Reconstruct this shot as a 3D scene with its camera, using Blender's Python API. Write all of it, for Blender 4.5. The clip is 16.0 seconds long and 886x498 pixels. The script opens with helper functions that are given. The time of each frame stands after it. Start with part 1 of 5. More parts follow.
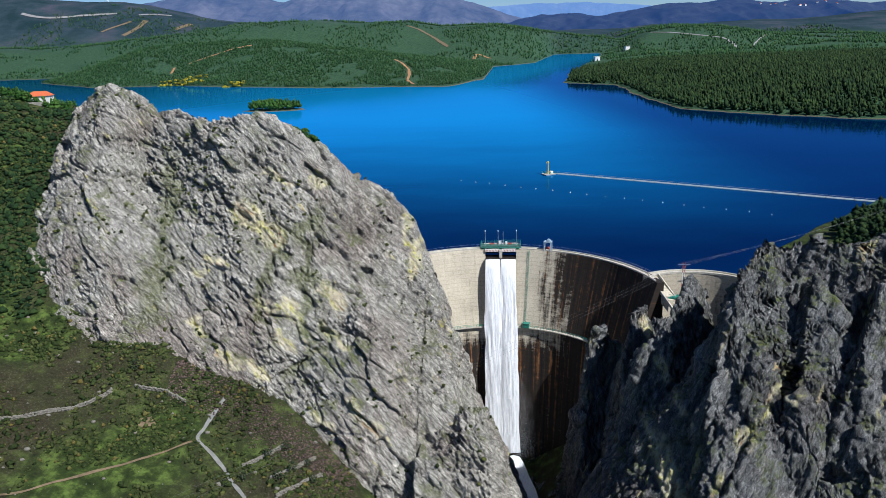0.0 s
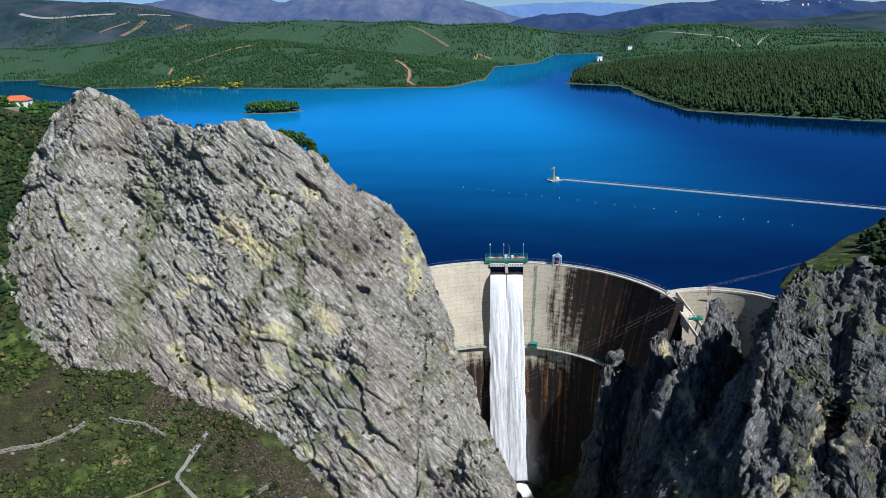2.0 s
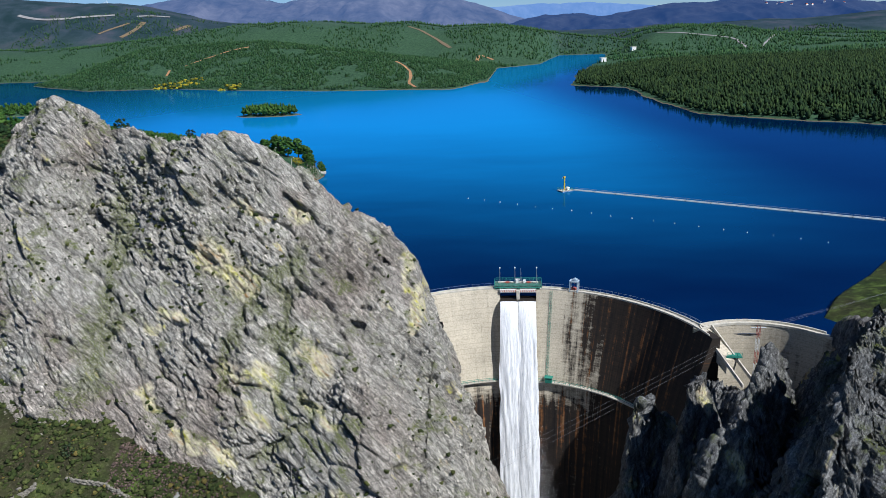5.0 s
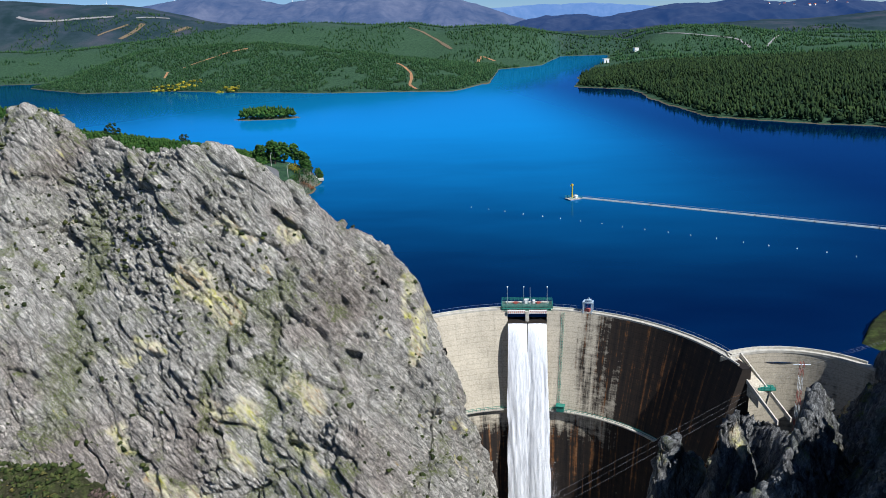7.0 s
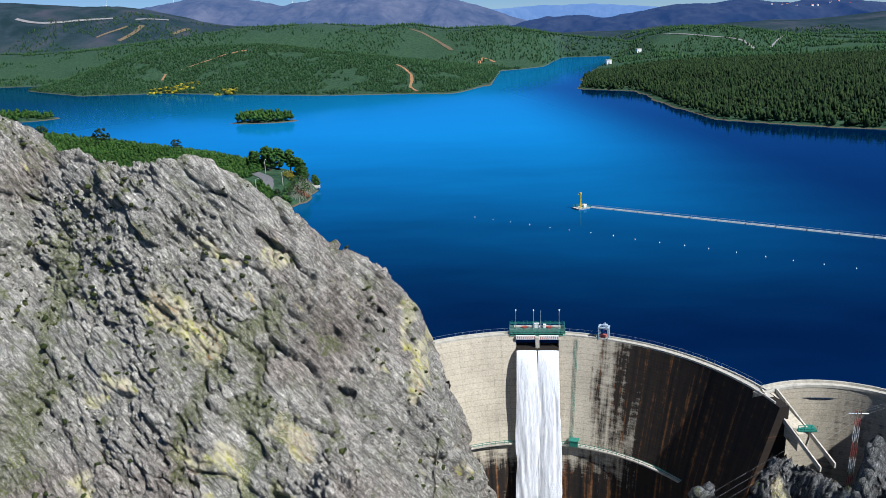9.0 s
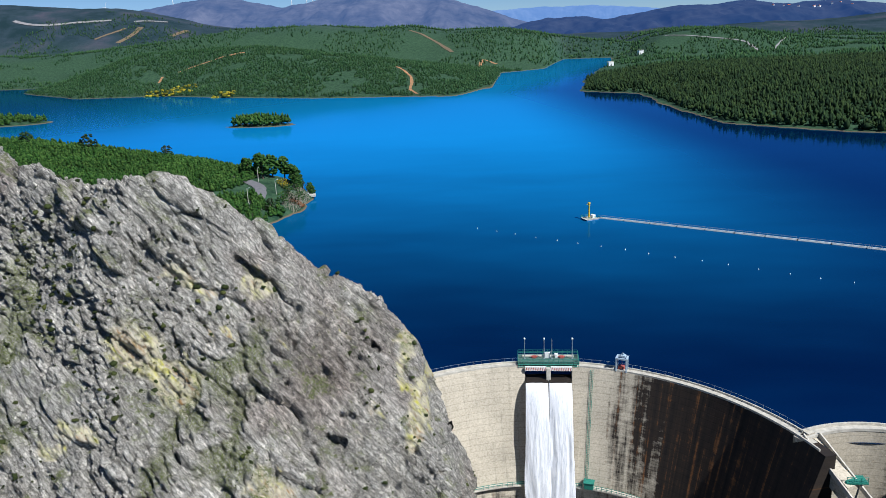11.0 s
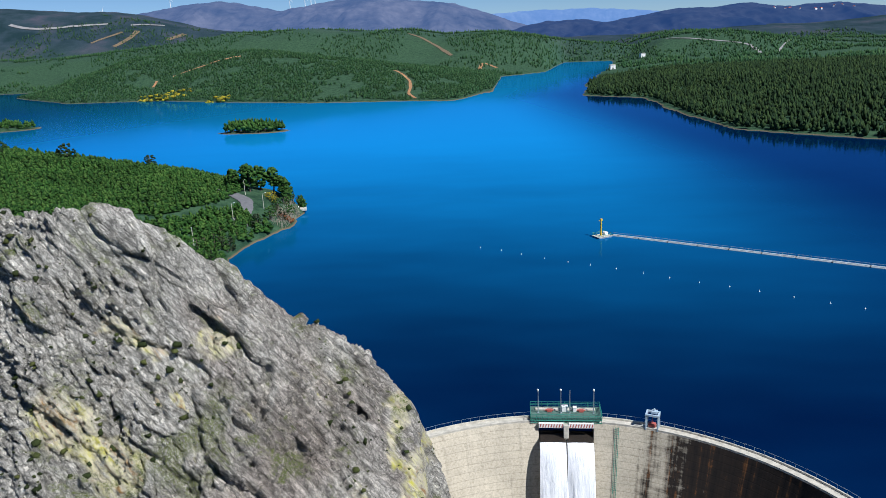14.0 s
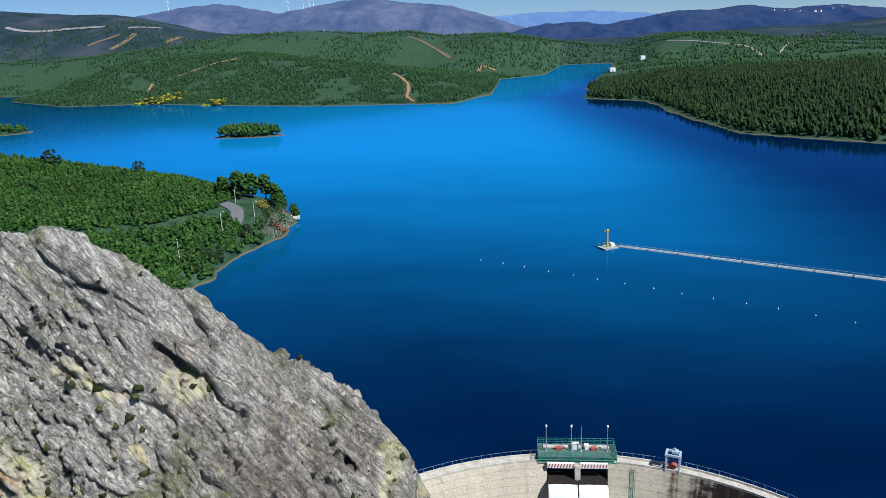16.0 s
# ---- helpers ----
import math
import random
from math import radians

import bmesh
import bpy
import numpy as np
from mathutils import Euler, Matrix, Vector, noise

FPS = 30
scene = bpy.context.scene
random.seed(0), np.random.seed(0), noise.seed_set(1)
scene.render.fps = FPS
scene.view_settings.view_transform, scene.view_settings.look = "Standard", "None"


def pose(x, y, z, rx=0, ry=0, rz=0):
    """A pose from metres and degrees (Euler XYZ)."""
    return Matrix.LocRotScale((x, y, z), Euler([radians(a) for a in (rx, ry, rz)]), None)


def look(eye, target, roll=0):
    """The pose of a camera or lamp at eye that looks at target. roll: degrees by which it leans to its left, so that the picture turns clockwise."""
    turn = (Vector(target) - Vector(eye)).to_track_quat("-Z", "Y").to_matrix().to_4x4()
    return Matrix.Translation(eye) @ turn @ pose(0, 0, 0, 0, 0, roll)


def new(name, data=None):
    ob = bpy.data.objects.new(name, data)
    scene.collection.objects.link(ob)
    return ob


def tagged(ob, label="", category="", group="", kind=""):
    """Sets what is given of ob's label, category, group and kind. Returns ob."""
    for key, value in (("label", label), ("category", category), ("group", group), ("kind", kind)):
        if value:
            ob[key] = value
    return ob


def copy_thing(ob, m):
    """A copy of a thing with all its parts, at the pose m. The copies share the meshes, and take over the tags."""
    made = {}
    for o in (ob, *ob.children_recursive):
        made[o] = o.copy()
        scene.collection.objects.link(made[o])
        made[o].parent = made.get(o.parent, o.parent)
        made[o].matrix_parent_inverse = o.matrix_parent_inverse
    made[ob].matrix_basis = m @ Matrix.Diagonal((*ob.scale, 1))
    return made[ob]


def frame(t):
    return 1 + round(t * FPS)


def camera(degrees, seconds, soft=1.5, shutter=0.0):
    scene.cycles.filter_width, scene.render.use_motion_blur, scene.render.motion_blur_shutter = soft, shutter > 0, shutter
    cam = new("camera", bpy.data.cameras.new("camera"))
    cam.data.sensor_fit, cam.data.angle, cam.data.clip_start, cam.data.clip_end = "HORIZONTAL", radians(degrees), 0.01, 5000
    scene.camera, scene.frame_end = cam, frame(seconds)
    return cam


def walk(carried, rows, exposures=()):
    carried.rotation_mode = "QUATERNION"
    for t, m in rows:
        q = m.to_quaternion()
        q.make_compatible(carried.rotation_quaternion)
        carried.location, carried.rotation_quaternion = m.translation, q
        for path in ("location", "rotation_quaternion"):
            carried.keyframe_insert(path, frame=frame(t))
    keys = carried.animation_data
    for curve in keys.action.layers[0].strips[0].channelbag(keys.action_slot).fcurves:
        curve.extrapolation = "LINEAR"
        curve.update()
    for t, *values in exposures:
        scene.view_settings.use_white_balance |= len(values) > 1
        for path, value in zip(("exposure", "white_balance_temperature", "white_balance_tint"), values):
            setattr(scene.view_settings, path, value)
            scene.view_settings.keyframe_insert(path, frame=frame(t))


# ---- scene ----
cam = camera(63.2, 16.0, soft=0.8)
PATH = [
    (0, (7.62, -257.65, 82.40), (-3.14, -162.56, 53.38), -2.27),
    (1, (6.50, -248.75, 82.44), (-4.29, -153.67, 53.42), -2.30),
    (2, (5.34, -240.17, 82.48), (-5.50, -145.09, 53.47), -2.33),
    (3, (4.15, -231.76, 82.52), (-6.75, -136.68, 53.53), -2.37),
    (4, (2.94, -223.38, 82.55), (-8.02, -128.30, 53.60), -2.41),
    (5, (1.72, -214.95, 82.59), (-9.32, -119.86, 53.67), -2.45),
    (6, (0.49, -206.40, 82.61), (-10.61, -111.30, 53.75), -2.50),
    (7, (-0.73, -197.68, 82.63), (-11.90, -102.57, 53.84), -2.54),
    (8, (-1.93, -188.80, 82.64), (-13.16, -93.67, 53.92), -2.59),
    (9, (-3.10, -179.78, 82.64), (-14.38, -84.63, 54.00), -2.63),
    (10, (-4.23, -170.67, 82.62), (-15.55, -75.50, 54.08), -2.67),
    (11, (-5.32, -161.57, 82.59), (-16.65, -66.37, 54.16), -2.71),
    (12, (-6.34, -152.57, 82.53), (-17.68, -57.34, 54.22), -2.74),
    (13, (-7.30, -143.84, 82.46), (-18.61, -48.56, 54.28), -2.77),
    (14, (-8.18, -135.54, 82.36), (-19.44, -40.21, 54.33), -2.79),
    (15, (-8.96, -127.87, 82.24), (-20.15, -32.49, 54.36), -2.80),
    (16, (-9.65, -121.08, 82.10), (-20.73, -25.64, 54.38), -2.81),
]
walk(cam, [(t, look(eye, target, roll)) for t, eye, target, roll in PATH], [(0, 0.25, 6000, 10), (16, 0.25, 6000, 10)])

# ---- light ----
SUN_TO = Vector((0.545, -0.375, 0.75)).normalized()
world = bpy.data.worlds.new("sky")
scene.world = world
world.use_nodes = True
wn = world.node_tree.nodes
sky = wn.new("ShaderNodeTexSky")
sky.sky_type = "NISHITA"
sky.sun_disc = False
sky.sun_elevation = math.asin(SUN_TO.z)
sky.sun_rotation = math.atan2(SUN_TO.x, SUN_TO.y)
sky.altitude, sky.air_density, sky.dust_density, sky.ozone_density = 1500, 0.8, 0.05, 8.0
wn["Background"].inputs["Strength"].default_value = 0.068
world.node_tree.links.new(sky.outputs[0], wn["Background"].inputs["Color"])
sun = new("sun", bpy.data.lights.new("sun", "SUN"))
sun.data.energy, sun.data.angle, sun.data.color = 5.0, radians(0.53), (1.0, 0.97, 0.92)
sun.matrix_world = look(SUN_TO * 300, (0, 0, 0))


# ---- number helpers ----
def rnd(ix, iy, iz, seed):
    """A random number from 0 to 1 for each whole-number place."""
    h = (ix.astype(np.int64) * 374761393 + iy.astype(np.int64) * 668265263 + iz.astype(np.int64) * 2147483647 + seed * 974634777) & 0xFFFFFFFF
    h = ((h ^ (h >> 13)) * 1274126177) & 0xFFFFFFFF
    h = ((h ^ (h >> 16)) * 2246822519) & 0xFFFFFFFF
    return ((h ^ (h >> 15)) & 0xFFFFFF) / float(0x1000000)


def soft_noise(x, y, z, seed=0):
    """Value noise from -1 to 1."""
    ix, iy, iz = np.floor(x), np.floor(y), np.floor(z)
    fx, fy, fz = x - ix, y - iy, z - iz
    fx, fy, fz = (f * f * (3 - 2 * f) for f in (fx, fy, fz))
    out = 0
    for a in (0, 1):
        for b in (0, 1):
            for c in (0, 1):
                w = (fx if a else 1 - fx) * (fy if b else 1 - fy) * (fz if c else 1 - fz)
                out = out + w * rnd(ix + a, iy + b, iz + c, seed)
    return out * 2 - 1


def fbm(x, y, z, octaves=4, seed=0):
    out, amp = 0, 1.0
    for k in range(octaves):
        out = out + amp * soft_noise(x, y, z, seed + k)
        x, y, z, amp = x * 2.03 + 7.1, y * 2.03 + 3.7, z * 2.03 + 1.3, amp * 0.5
    return out


def blocks(x, y, z, seed=0):
    """Broken rock: each cell has a step of its own and a tilted face. Gives the step (-1 to 1) and the nearness to a joint (0 at a joint)."""
    ix, iy, iz = np.floor(x), np.floor(y), np.floor(z)
    f1, f2 = np.full(x.shape, 9.0), np.full(x.shape, 9.0)
    step = np.zeros(x.shape)
    for a in (-1, 0, 1):
        for b in (-1, 0, 1):
            for c in (-1, 0, 1):
                jx, jy, jz = ix + a, iy + b, iz + c
                dx = jx + rnd(jx, jy, jz, seed) - x
                dy = jy + rnd(jx, jy, jz, seed + 1) - y
                dz = jz + rnd(jx, jy, jz, seed + 2) - z
                d = dx * dx + dy * dy + dz * dz
                near = d < f1
                f2 = np.where(near, f1, np.minimum(f2, d))
                tilt = dx * (rnd(jx, jy, jz, seed + 3) - 0.5) + dy * (rnd(jx, jy, jz, seed + 4) - 0.5) + dz * (rnd(jx, jy, jz, seed + 5) - 0.5)
                step = np.where(near, rnd(jx, jy, jz, seed + 6) * 2 - 1 + 2.4 * tilt, step)
                f1 = np.where(near, d, f1)
    return step, np.sqrt(f2) - np.sqrt(f1)


def smin(a, b, k):
    """The lesser of two heights, with a rounded seam."""
    h = np.clip(0.5 + 0.5 * (b - a) / k, 0, 1)
    return b + (a - b) * h - k * h * (1 - h)


def smax(a, b, k):
    return -smin(-a, -b, k)


def ramp01(v, a, b):
    t = np.clip((v - a) / (b - a), 0, 1)
    return t * t * (3 - 2 * t)


# ---- materials ----
def material(name, rough=0.8, metal=0.0, spec=0.3):
    m = bpy.data.materials.new(name)
    m.use_nodes = True
    b = m.node_tree.nodes["Principled BSDF"]
    b.inputs["Roughness"].default_value = rough
    b.inputs["Metallic"].default_value = metal
    b.inputs["Specular IOR Level"].default_value = spec
    return m, m.node_tree.nodes, m.node_tree.links, b


def beds(along, across):
    """The turn whose x runs along a rock's bedding lines and whose y stands across them."""
    a, b = Vector(along).normalized(), Vector(across).normalized()
    c = a.cross(b).normalized()
    return Matrix((a, c.cross(a), c)).transposed()


BEDS_L = beds((0.70, -0.35, -0.60), (0.69, 0.40, 0.57))
BEDS_R = beds((0.30, 0.25, 0.92), (0.70, -0.70, -0.10))


def bed_coords(n, l, turn, scale):
    c = n.new("ShaderNodeNewGeometry")
    mp = n.new("ShaderNodeMapping")
    mp.vector_type = "TEXTURE"
    mp.inputs["Rotation"].default_value = turn.to_euler()
    mp.inputs["Scale"].default_value = [1 / k for k in scale]
    l.new(c.outputs["Position"], mp.inputs["Vector"])
    return mp.outputs["Vector"]


def coords(n, l, scale=(1, 1, 1), rot=(0, 0, 0)):
    c = n.new("ShaderNodeNewGeometry")
    mp = n.new("ShaderNodeMapping")
    mp.inputs["Scale"].default_value = scale
    mp.inputs["Rotation"].default_value = [radians(a) for a in rot]
    l.new(c.outputs["Position"], mp.inputs["Vector"])
    return mp.outputs["Vector"]


def noise_tex(n, l, vec, scale, detail=6, rough=0.6, distort=0.0):
    t = n.new("ShaderNodeTexNoise")
    t.inputs["Scale"].default_value, t.inputs["Detail"].default_value = scale, detail
    t.inputs["Roughness"].default_value, t.inputs["Distortion"].default_value = rough, distort
    l.new(vec, t.inputs["Vector"])
    return t.outputs["Fac"]


def ramp(n, l, fac, stops):
    r = n.new("ShaderNodeValToRGB")
    e = r.color_ramp.elements
    while len(e) < len(stops):
        e.new(0.5)
    for k, (p, c) in zip(e, stops):
        k.position = p
        k.color = (*c, 1) if len(c) == 3 else (c[0], c[0], c[0], 1)
    l.new(fac, r.inputs[0])
    return r.outputs["Color"]


def mix(n, l, fac, a, b, kind="MIX"):
    m = n.new("ShaderNodeMix")
    m.data_type, m.blend_type = "RGBA", kind
    for sock, v in ((m.inputs[0], fac), (m.inputs[6], a), (m.inputs[7], b)):
        if isinstance(v, (float, int)):
            sock.default_value = v
        elif isinstance(v, tuple):
            sock.default_value = (*v, 1)
        else:
            l.new(v, sock)
    return m.outputs[2]


def calc(n, l, op, a, b=0.0):
    m = n.new("ShaderNodeMath")
    m.operation = op
    for sock, v in zip(m.inputs, (a, b)):
        if isinstance(v, (float, int)):
            sock.default_value = v
        else:
            l.new(v, sock)
    return m.outputs[0]


def axis(n, l, which):
    c = n.new("ShaderNodeNewGeometry")
    s = n.new("ShaderNodeSeparateXYZ")
    l.new(c.outputs["Position"], s.inputs[0])
    return s.outputs[which]


def slope(n, l):
    """How level a face lies: the upward part of its normal."""
    c = n.new("ShaderNodeNewGeometry")
    s = n.new("ShaderNodeSeparateXYZ")
    l.new(c.outputs["Normal"], s.inputs[0])
    return s.outputs[2]


def bump(n, l, b, height, strength=0.5, distance=0.1):
    k = n.new("ShaderNodeBump")
    k.inputs["Strength"].default_value, k.inputs["Distance"].default_value = strength, distance
    l.new(height, k.inputs["Height"])
    l.new(k.outputs[0], b.inputs["Normal"])


def plain(name, color, rough=0.6, metal=0.0, vary=0.25, scale=3.0):
    m, n, l, b = material(name, rough, metal)
    f = noise_tex(n, l, coords(n, l), scale)
    dark = tuple(c * (1 - vary) for c in color)
    light = tuple(min(1, c * (1 + vary)) for c in color)
    l.new(ramp(n, l, f, [(0.3, dark), (0.7, light)]), b.inputs["Base Color"])
    return m


def rock_material(name, grey, warm, moss_amount, lichen_amount, turn):
    m, n, l, b = material(name, 0.9, 0, 0.2)
    v = coords(n, l)
    strata = bed_coords(n, l, turn, (0.16, 0.8, 0.5))
    big = noise_tex(n, l, v, 0.06, 5)
    mid = noise_tex(n, l, strata, 1.0, 8, 0.7, 0.6)
    fine = noise_tex(n, l, v, 2.6, 8, 0.8)
    base = ramp(n, l, mid, [(0.28, tuple(c * 0.6 for c in grey)), (0.46, grey), (0.72, warm)])
    base = mix(n, l, calc(n, l, "MULTIPLY", big, 0.5), base, tuple(c * 0.62 for c in grey))
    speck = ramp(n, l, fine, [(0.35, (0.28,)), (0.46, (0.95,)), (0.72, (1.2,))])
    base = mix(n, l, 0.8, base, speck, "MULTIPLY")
    vor = n.new("ShaderNodeTexVoronoi")
    vor.feature = "DISTANCE_TO_EDGE"
    vor.inputs["Scale"].default_value = 0.75
    wob = noise_tex(n, l, v, 0.9, 4)
    add = n.new("ShaderNodeVectorMath")
    add.operation = "ADD"
    l.new(strata, add.inputs[0])
    l.new(wob, add.inputs[1])
    l.new(add.outputs[0], vor.inputs["Vector"])
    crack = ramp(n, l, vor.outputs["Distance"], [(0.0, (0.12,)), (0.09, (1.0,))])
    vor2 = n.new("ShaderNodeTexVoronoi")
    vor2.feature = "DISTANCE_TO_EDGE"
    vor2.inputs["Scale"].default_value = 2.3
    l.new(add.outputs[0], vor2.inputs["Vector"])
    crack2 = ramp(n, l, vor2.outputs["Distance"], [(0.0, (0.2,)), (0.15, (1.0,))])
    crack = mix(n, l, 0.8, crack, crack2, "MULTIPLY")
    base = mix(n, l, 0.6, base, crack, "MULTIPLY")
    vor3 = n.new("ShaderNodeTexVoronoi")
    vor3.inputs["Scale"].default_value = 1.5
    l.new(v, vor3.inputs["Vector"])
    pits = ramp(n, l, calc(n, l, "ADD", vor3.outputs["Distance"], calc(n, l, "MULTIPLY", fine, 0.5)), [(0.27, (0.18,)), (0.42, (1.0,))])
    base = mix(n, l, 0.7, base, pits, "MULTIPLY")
    # each block weathers to its own grey
    for size, lo in ((0.9, 0.84), (2.6, 0.74), (6.5, 0.66)):
        cell = n.new("ShaderNodeTexVoronoi")
        cell.inputs["Scale"].default_value = size
        l.new(add.outputs[0], cell.inputs["Vector"])
        part_of = n.new("ShaderNodeSeparateColor")
        l.new(cell.outputs["Color"], part_of.inputs[0])
        base = mix(n, l, 1.0, base, ramp(n, l, part_of.outputs[0], [(0.0, (lo,)), (1.0, (1.26,))]), "MULTIPLY")
    zone = noise_tex(n, l, v, 0.035, 4, 0.6, 0.5)
    base = mix(n, l, calc(n, l, "MULTIPLY", ramp(n, l, zone, [(0.5, (0.0,)), (0.66, (1.0,))]), 0.6), base, mix(n, l, 1.0, base, (0.62, 0.52, 0.50), "MULTIPLY"))
    # yellow lichen and rust patches
    pat = noise_tex(n, l, strata, 0.42, 5, 0.55, 0.4)
    pat2 = noise_tex(n, l, v, 0.5, 5)
    yel = calc(n, l, "MULTIPLY", ramp(n, l, pat, [(0.62 - lichen_amount, (0.0,)), (0.68 - lichen_amount, (1.0,))]), ramp(n, l, noise_tex(n, l, v, 0.05, 3, 0.5), [(0.49, (0.0,)), (0.59, (0.9,))]))
    tone = ramp(n, l, pat2, [(0.38, (0.46, 0.30, 0.13)), (0.5, (0.64, 0.58, 0.36)), (0.62, (0.66, 0.62, 0.12))])
    base = mix(n, l, yel, base, tone)
    on_face = n.new("ShaderNodeAttribute")
    on_face.attribute_name = "lichen"
    broken = ramp(n, l, noise_tex(n, l, strata, 1.3, 6, 0.7), [(0.36, (0.0,)), (0.52, (1.0,))])
    tone2 = ramp(n, l, noise_tex(n, l, strata, 0.8, 5, 0.65), [(0.32, (0.42, 0.25, 0.10)), (0.44, (0.62, 0.56, 0.42)), (0.56, (0.66, 0.61, 0.36)), (0.66, (0.62, 0.58, 0.10))])
    base = mix(n, l, calc(n, l, "MULTIPLY", on_face.outputs["Fac"], broken), base, tone2)
    # moss and grass on ledges
    up = ramp(n, l, slope(n, l), [(0.35, (0.15,)), (0.8, (1.0,))])
    mo = noise_tex(n, l, v, 0.16, 6, 0.62)
    green = calc(n, l, "MULTIPLY", calc(n, l, "MULTIPLY", up, ramp(n, l, fine, [(0.42, (0.1,)), (0.55, (1.0,))])), ramp(n, l, mo, [(0.60 - moss_amount, (0.0,)), (0.68 - moss_amount, (1.0,))]))
    in_gully = n.new("ShaderNodeAttribute")
    in_gully.attribute_name = "moss"
    green = calc(n, l, "MAXIMUM", green, calc(n, l, "MULTIPLY", in_gully.outputs["Fac"], ramp(n, l, fine, [(0.44, (0.0,)), (0.54, (0.9,))])))
    gtone = ramp(n, l, fine, [(0.3, (0.045, 0.062, 0.014)), (0.6, (0.13, 0.155, 0.035))])
    base = mix(n, l, green, base, gtone)
    l.new(base, b.inputs["Base Color"])
    h = calc(n, l, "ADD", calc(n, l, "MULTIPLY", fine, 0.8), calc(n, l, "ADD", calc(n, l, "MULTIPLY", mid, 0.15), calc(n, l, "MULTIPLY", crack, 0.5)))
    bump(n, l, b, h, 1.0, 0.45)
    return m


ROCK_L = rock_material("grey_quartzite", (0.50, 0.475, 0.42), (0.66, 0.62, 0.545), 0.075, 0.0, BEDS_L)
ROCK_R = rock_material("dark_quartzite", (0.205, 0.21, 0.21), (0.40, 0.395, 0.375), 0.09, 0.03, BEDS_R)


def ground_material():
    m, n, l, b = material("scrub_and_soil", 0.95, 0, 0.1)
    v = coords(n, l)
    big = noise_tex(n, l, v, 0.022, 6, 0.6)
    mid = noise_tex(n, l, v, 0.25, 7, 0.65)
    fine = noise_tex(n, l, v, 1.7, 6, 0.7)
    grass = ramp(n, l, mid, [(0.3, (0.009, 0.016, 0.006)), (0.5, (0.034, 0.052, 0.014)), (0.66, (0.11, 0.16, 0.036))])
    brown = ramp(n, l, fine, [(0.3, (0.018, 0.015, 0.010)), (0.55, (0.045, 0.037, 0.023)), (0.75, (0.15, 0.13, 0.095))])
    c = mix(n, l, ramp(n, l, big, [(0.42, (0.0,)), (0.60, (0.85,))]), grass, brown)
    # woods far away; beyond them the scrub is tinted blue to imitate haze
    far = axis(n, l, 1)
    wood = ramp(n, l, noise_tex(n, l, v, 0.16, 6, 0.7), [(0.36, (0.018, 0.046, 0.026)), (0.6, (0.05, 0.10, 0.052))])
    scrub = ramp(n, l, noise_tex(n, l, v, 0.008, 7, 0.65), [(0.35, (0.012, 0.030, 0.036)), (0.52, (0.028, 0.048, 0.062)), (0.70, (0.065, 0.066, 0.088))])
    to_haze = n.new("ShaderNodeMapRange")
    to_haze.inputs[1].default_value, to_haze.inputs[2].default_value = 1900, 2500
    l.new(far, to_haze.inputs[0])
    w2 = mix(n, l, to_haze.outputs[0], wood, scrub)
    towood = n.new("ShaderNodeMapRange")
    towood.inputs[1].default_value, towood.inputs[2].default_value = 30, 60
    l.new(far, towood.inputs[0])
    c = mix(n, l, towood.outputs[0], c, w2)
    # bare bank along the waterline
    zz = axis(n, l, 2)
    sh = n.new("ShaderNodeMapRange")
    sh.inputs[1].default_value, sh.inputs[2].default_value = 0.15, 0.8
    sh.inputs[3].default_value, sh.inputs[4].default_value = 1.0, 0.0
    l.new(zz, sh.inputs[0])
    bank = calc(n, l, "MULTIPLY", sh.outputs[0], towood.outputs[0])
    c = mix(n, l, bank, c, (0.15, 0.115, 0.075))
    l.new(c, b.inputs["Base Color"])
    bump(n, l, b, calc(n, l, "ADD", mid, fine), 0.8, 0.5)
    return m


GROUND = ground_material()


